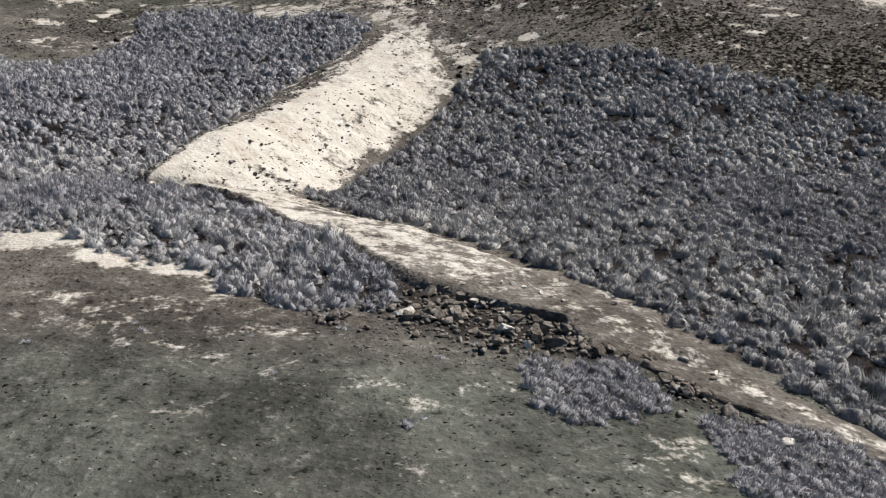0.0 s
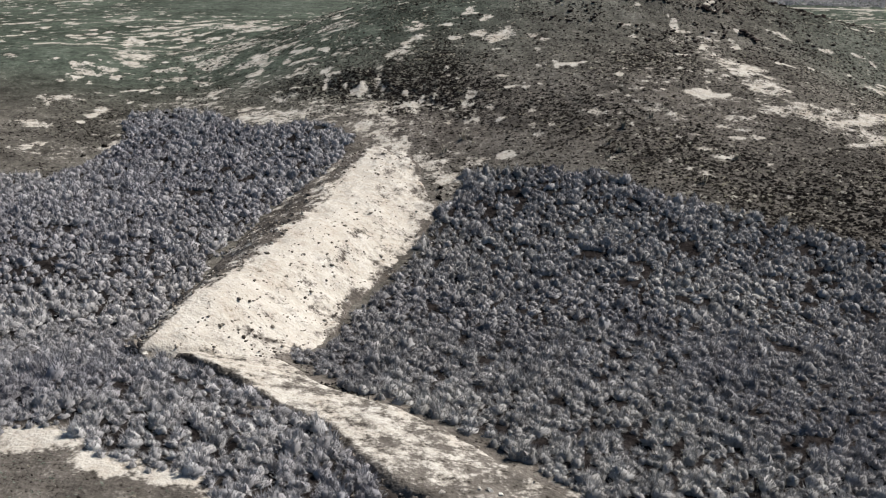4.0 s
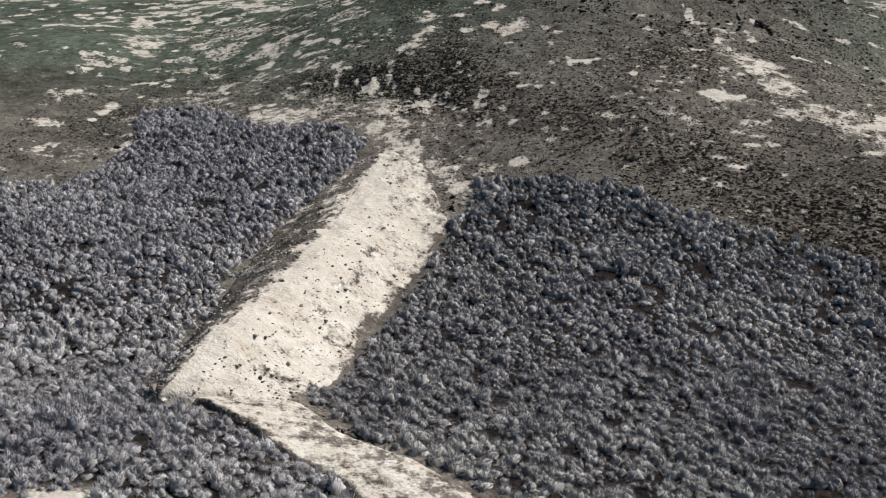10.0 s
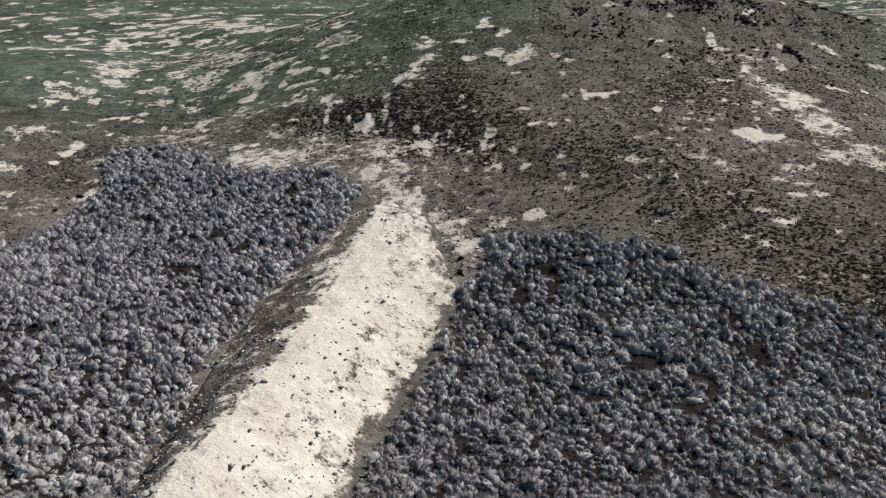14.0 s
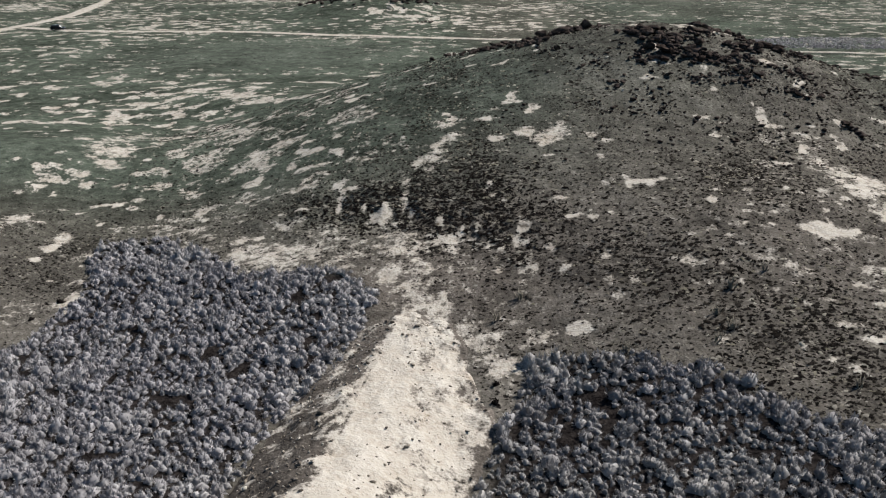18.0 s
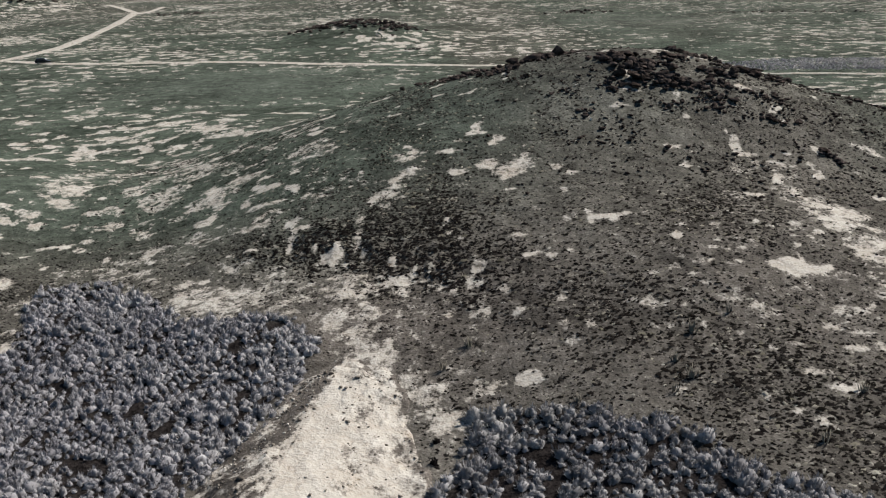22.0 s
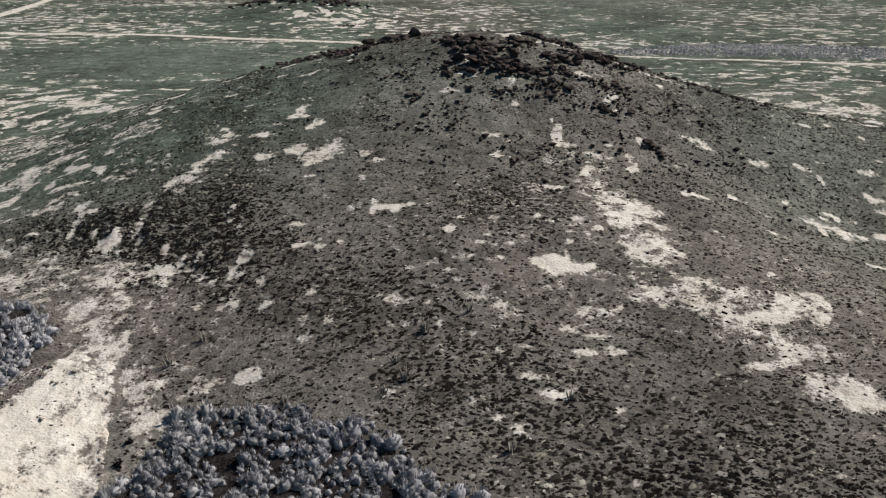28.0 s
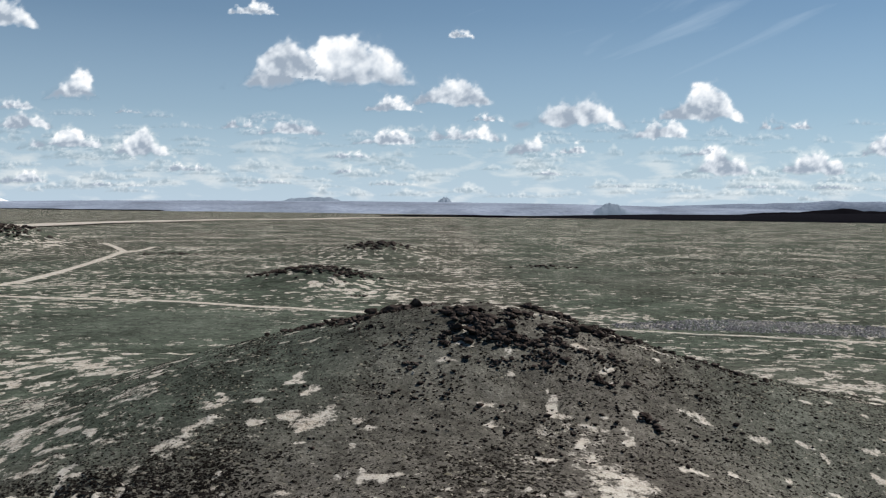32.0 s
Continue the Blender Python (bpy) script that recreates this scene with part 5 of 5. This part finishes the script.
def build_car(x, y, turn):
    car = new("car")
    part("body", lofted("body", [(-2.3, 0.82, 0.5, 0.95), (-2.2, 0.92, 0.38, 1.05), (-1.0, 0.95, 0.34, 1.08), (1.0, 0.95, 0.34, 1.06), (1.9, 0.92, 0.36, 0.98), (2.3, 0.8, 0.45, 0.86)], PAINT), car)
    part("cabin", lofted("cabin", [(-2.15, 0.78, 1.0, 1.15), (-1.8, 0.78, 1.0, 1.68), (-0.4, 0.78, 1.0, 1.78), (0.5, 0.76, 1.0, 1.72), (1.15, 0.72, 1.0, 1.12)], PAINT), car)
    for side in (-1, 1):
        for x0, x1 in ((-1.7, -0.85), (-0.78, -0.02), (0.05, 0.62)):
            w = part("side_window", lofted("side_window", [(x0, 0.01, 1.14, 1.58), (x1, 0.01, 1.14, 1.56)], DARKGLASS), car)
            w.location = (0, side * 0.785, 0)
        for wx in (-1.4, 1.42):
            tyre = part("wheel", disc_mesh("tyre", 0.37, 0.24, RUBBER), car)
            tyre.location = (wx, side * 0.83, 0.37)
            rim = part("rim", disc_mesh("rim", 0.22, 0.26, ALLOY, 12), tyre, "alloy rim")
        for name, wx, material in (("headlight", 2.24, LAMP_CLEAR), ("tail_light", -2.24, LAMP_RED)):
            q = part(name, lofted(name, [(-0.05, 0.14, 0.66, 0.84), (0.05, 0.13, 0.68, 0.82)], material), car)
            q.location = (wx, side * 0.6, 0)
        m = part("mirror", lofted("mirror", [(-0.06, 0.1, 1.1, 1.26), (0.06, 0.09, 1.12, 1.24)], PAINT), car)
        m.location = (0.75, side * 1.02, 0)
    ws = part("windscreen", lofted("windscreen", [(-0.27, 0.68, -0.015, 0.015), (0.3, 0.72, -0.015, 0.015)], DARKGLASS), car)
    ws.location, ws.rotation_euler = (0.86, 0, 1.4), (0, radians(43), 0)
    h = float(land(np.array([x]), np.array([y]))[0])
    car.matrix_world = pose(x, y, h - 0.02, 0, 0, turn)
    return tagged(car, "black off-road car parked where dirt tracks meet", "car")


build_car(-143, 290, 20)

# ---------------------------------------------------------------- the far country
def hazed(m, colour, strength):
    """Paints distance haze on a far material as a faint glow."""
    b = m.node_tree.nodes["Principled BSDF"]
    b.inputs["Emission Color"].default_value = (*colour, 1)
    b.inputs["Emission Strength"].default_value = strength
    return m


# distance haze is also mixed into these blue-grey base colours
HAZE_SAGE = leafy_material("hazy_sage", (0.17, 0.20, 0.25), (0.20, 0.23, 0.285), (0.22, 0.25, 0.31), 0.004)
HAZY_HILL = leafy_material("hazy_hill", (0.10, 0.12, 0.15), (0.12, 0.14, 0.17), (0.14, 0.16, 0.19), 0.01)
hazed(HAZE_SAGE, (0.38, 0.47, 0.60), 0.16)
hazed(HAZY_HILL, (0.36, 0.46, 0.58), 0.38)
# near-black of the far bands, cloud shadow painted as a surface colour
DARK_BAND = rock_material("dark_band", (0.004, 0.004, 0.005), (0.007, 0.007, 0.009), (0.014, 0.014, 0.017))


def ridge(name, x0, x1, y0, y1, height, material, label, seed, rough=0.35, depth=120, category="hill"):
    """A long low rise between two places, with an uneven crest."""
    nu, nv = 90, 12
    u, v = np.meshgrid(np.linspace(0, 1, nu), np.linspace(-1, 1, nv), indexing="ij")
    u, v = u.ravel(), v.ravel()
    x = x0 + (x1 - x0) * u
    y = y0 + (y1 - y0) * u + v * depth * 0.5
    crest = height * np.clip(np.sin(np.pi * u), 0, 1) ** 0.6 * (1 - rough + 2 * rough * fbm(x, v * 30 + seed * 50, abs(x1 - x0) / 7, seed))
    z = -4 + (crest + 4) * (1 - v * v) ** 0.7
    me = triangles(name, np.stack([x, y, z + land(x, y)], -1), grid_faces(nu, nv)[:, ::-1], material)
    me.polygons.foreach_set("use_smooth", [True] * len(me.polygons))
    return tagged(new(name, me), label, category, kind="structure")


# the first two rises are cloud shadow on the plain, built as black ridges
ridge("lava_field", 150, 3000, 2580, 2500, 26, DARK_BAND, "cloud shadow edging the plain, painted as a black band", 3, 0.25, 300, "lava field")
ridge("lava_field", -190, 330, 2560, 2600, 7, DARK_BAND, "thin cloud shadow on the plain, painted as a black tongue", 4, 0.4, 90, "lava field")
ridge("backdrop_hills", -1700, -780, 3250, 3400, 4, DARK_BAND, "thin dark line far across the plain", 5, 0.5, 90, "lava field")
ridge("backdrop_plain", -2600, 2600, 4000, 4000, 47, HAZE_SAGE, "far sage country on the horizon, painted hazy blue-grey", 6, 0.12, 1400)
ridge("backdrop_hills", -820, -370, 4300, 4300, 66, HAZY_HILL, "low hill on the horizon, painted hazy blue-grey", 7, 0.3, 200)
ridge("backdrop_hills", -50, 60, 4300, 4300, 70, HAZY_HILL, "low hill on the horizon, painted hazy blue-grey", 13, 0.3, 200)
ridge("backdrop_hills", 545, 700, 3400, 3400, 44, HAZY_HILL, "hill standing on the plain, painted hazy blue-grey", 8, 0.3, 120)
ridge("backdrop_hills", 700, 2700, 4250, 3700, 72, HAZE_SAGE, "ridge on the horizon, painted hazy blue-grey", 9, 0.3, 300)
ridge("backdrop_hills", 1020, 2000, 3300, 3300, 34, DARK_BAND, "dark ridge beyond the black band", 10, 0.4, 160)

SNOW = leafy_material("snow", (0.55, 0.60, 0.68), (0.68, 0.72, 0.78), (0.8, 0.82, 0.86), 0.006)
ridge("backdrop_peaks", -2610, -1810, 3400, 3900, 100, SNOW, "white snowy peaks on the far horizon", 12, 0.7, 200, "mountains")

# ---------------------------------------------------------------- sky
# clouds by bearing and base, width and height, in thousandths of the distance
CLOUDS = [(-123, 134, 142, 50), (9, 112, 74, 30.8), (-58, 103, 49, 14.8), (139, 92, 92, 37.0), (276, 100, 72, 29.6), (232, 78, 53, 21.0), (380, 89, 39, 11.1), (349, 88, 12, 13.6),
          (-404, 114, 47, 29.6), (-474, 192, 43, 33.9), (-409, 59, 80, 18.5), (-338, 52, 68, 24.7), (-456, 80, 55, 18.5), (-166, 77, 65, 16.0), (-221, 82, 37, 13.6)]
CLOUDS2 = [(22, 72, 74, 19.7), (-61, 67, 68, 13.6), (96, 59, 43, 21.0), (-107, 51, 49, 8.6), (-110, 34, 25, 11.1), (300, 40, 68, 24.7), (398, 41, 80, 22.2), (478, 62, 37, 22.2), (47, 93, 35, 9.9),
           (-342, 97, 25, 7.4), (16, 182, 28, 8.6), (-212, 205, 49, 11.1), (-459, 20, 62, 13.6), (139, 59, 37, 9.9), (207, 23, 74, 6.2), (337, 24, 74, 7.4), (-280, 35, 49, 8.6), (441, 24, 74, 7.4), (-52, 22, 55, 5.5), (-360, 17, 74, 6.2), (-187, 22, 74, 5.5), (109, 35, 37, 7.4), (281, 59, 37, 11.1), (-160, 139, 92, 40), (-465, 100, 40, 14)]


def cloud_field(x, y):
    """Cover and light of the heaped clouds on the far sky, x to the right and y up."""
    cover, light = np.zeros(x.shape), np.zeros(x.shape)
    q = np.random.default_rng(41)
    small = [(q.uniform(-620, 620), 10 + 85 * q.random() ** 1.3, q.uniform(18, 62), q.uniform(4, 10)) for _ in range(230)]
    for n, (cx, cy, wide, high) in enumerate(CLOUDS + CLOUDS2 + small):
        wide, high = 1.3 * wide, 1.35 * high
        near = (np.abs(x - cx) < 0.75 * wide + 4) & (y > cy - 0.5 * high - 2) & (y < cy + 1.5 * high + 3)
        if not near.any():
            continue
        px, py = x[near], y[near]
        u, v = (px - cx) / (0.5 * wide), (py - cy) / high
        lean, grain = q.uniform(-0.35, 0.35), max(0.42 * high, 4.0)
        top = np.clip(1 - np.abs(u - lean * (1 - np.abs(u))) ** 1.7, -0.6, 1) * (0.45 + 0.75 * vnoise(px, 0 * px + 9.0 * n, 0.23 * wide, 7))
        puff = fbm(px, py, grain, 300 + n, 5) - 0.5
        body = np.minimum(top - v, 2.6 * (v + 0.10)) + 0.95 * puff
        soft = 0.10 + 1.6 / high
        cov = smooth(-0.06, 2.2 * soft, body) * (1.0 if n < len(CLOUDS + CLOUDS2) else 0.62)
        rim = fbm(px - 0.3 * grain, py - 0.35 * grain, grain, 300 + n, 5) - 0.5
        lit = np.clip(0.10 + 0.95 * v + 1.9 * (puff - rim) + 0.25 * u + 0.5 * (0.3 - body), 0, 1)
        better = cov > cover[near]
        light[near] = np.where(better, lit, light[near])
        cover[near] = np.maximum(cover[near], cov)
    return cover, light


def build_haze():
    """Pale haze, heaped clouds and thin high cloud behind everything, on a far arc."""
    m = bpy.data.materials.new("high_haze")
    m.use_nodes = True
    n = m.node_tree
    n.nodes.clear()
    out, mix, clear, glow = (n.nodes.new("ShaderNode" + k) for k in ("OutputMaterial", "MixShader", "BsdfTransparent", "Emission"))
    glow.inputs["Color"].default_value = (0.74, 0.86, 0.98, 1)
    glow.inputs["Strength"].default_value = 0.66
    c = n.nodes.new("ShaderNodeTexCoord")
    sep = n.nodes.new("ShaderNodeSeparateXYZ")
    n.links.new(c.outputs["Object"], sep.inputs["Vector"])
    low = ramp(n, sums(n, "MULTIPLY", sep.outputs["Z"], 1 / 1400.0), [(0.0, (0.92,) * 3), (0.14, (0.74,) * 3), (0.36, (0.40,) * 3), (0.7, (0.16,) * 3), (1.0, (0.06,) * 3)])

    def mapped(vector, rotation, scale):
        place = n.nodes.new("ShaderNodeMapping")
        place.inputs["Rotation"].default_value, place.inputs["Scale"].default_value = rotation, scale
        n.links.new(vector, place.inputs["Vector"])
        return place.outputs[0]

    def cloudy(vector, scale, detail, bend):
        tex = n.nodes.new("ShaderNodeTexNoise")
        tex.inputs["Scale"].default_value, tex.inputs["Detail"].default_value, tex.inputs["Distortion"].default_value = scale, detail, bend
        n.links.new(vector, tex.inputs["Vector"])
        return tex.outputs["Fac"]

    height = sums(n, "MULTIPLY", sep.outputs["Z"], 1 / 1400.0)
    slanted = mapped(mapped(c.outputs["Object"], (0, radians(24), 0), (1, 1, 1)), (0, 0, 0), (0.0006, 0.0006, 0.0043))
    streak = ramp(n, cloudy(slanted, 1.5, 6, 0.5), [(0.50, (0.0,) * 3), (0.78, (0.5,) * 3)])
    heaps = cloudy(mapped(c.outputs["Object"], (0, 0, 0), (0.005, 0.005, 0.0165)), 1.0, 7, 0.2)
    belt = ramp(n, height, [(0.0, (0.55,) * 3), (0.10, (0.95,) * 3), (0.21, (0.75,) * 3), (0.30, (0.0,) * 3)])
    puff = sums(n, "MULTIPLY", sums(n, "MULTIPLY", sums(n, "SUBTRACT", sums(n, "ADD", heaps, sums(n, "MULTIPLY", belt, 0.20)), 0.665), 5.5, True), sums(n, "MULTIPLY", belt, 3.0, True))
    fade = ramp(n, height, [(0.0, (1.0,) * 3), (0.85, (1.0,) * 3), (1.0, (0.0,) * 3)])
    veil = sums(n, "MULTIPLY", sums(n, "MAXIMUM", low, streak), fade, True)
    at = n.nodes.new("ShaderNodeAttribute")
    at.attribute_name = "cloud"
    cloud = n.nodes.new("ShaderNodeSeparateColor")
    n.links.new(at.outputs["Color"], cloud.inputs["Color"])
    fac = sums(n, "MAXIMUM", sums(n, "MAXIMUM", veil, sums(n, "MULTIPLY", puff, 0.7)), cloud.outputs["Red"])
    heap = ramp(n, cloud.outputs["Green"], [(0.0, (0.30, 0.36, 0.44)), (0.45, (0.62, 0.67, 0.73)), (0.85, (0.92, 0.93, 0.94))])
    thin_air = mixed(n, puff, (0.44, 0.55, 0.67), (0.66, 0.71, 0.77))
    n.links.new(mixed(n, cloud.outputs["Red"], thin_air, heap), glow.inputs["Color"])
    glow.inputs["Strength"].default_value = 1.0
    n.links.new(fac, mix.inputs[0])
    n.links.new(clear.outputs[0], mix.inputs[1])
    n.links.new(glow.outputs[0], mix.inputs[2])
    n.links.new(mix.outputs[0], out.inputs["Surface"])
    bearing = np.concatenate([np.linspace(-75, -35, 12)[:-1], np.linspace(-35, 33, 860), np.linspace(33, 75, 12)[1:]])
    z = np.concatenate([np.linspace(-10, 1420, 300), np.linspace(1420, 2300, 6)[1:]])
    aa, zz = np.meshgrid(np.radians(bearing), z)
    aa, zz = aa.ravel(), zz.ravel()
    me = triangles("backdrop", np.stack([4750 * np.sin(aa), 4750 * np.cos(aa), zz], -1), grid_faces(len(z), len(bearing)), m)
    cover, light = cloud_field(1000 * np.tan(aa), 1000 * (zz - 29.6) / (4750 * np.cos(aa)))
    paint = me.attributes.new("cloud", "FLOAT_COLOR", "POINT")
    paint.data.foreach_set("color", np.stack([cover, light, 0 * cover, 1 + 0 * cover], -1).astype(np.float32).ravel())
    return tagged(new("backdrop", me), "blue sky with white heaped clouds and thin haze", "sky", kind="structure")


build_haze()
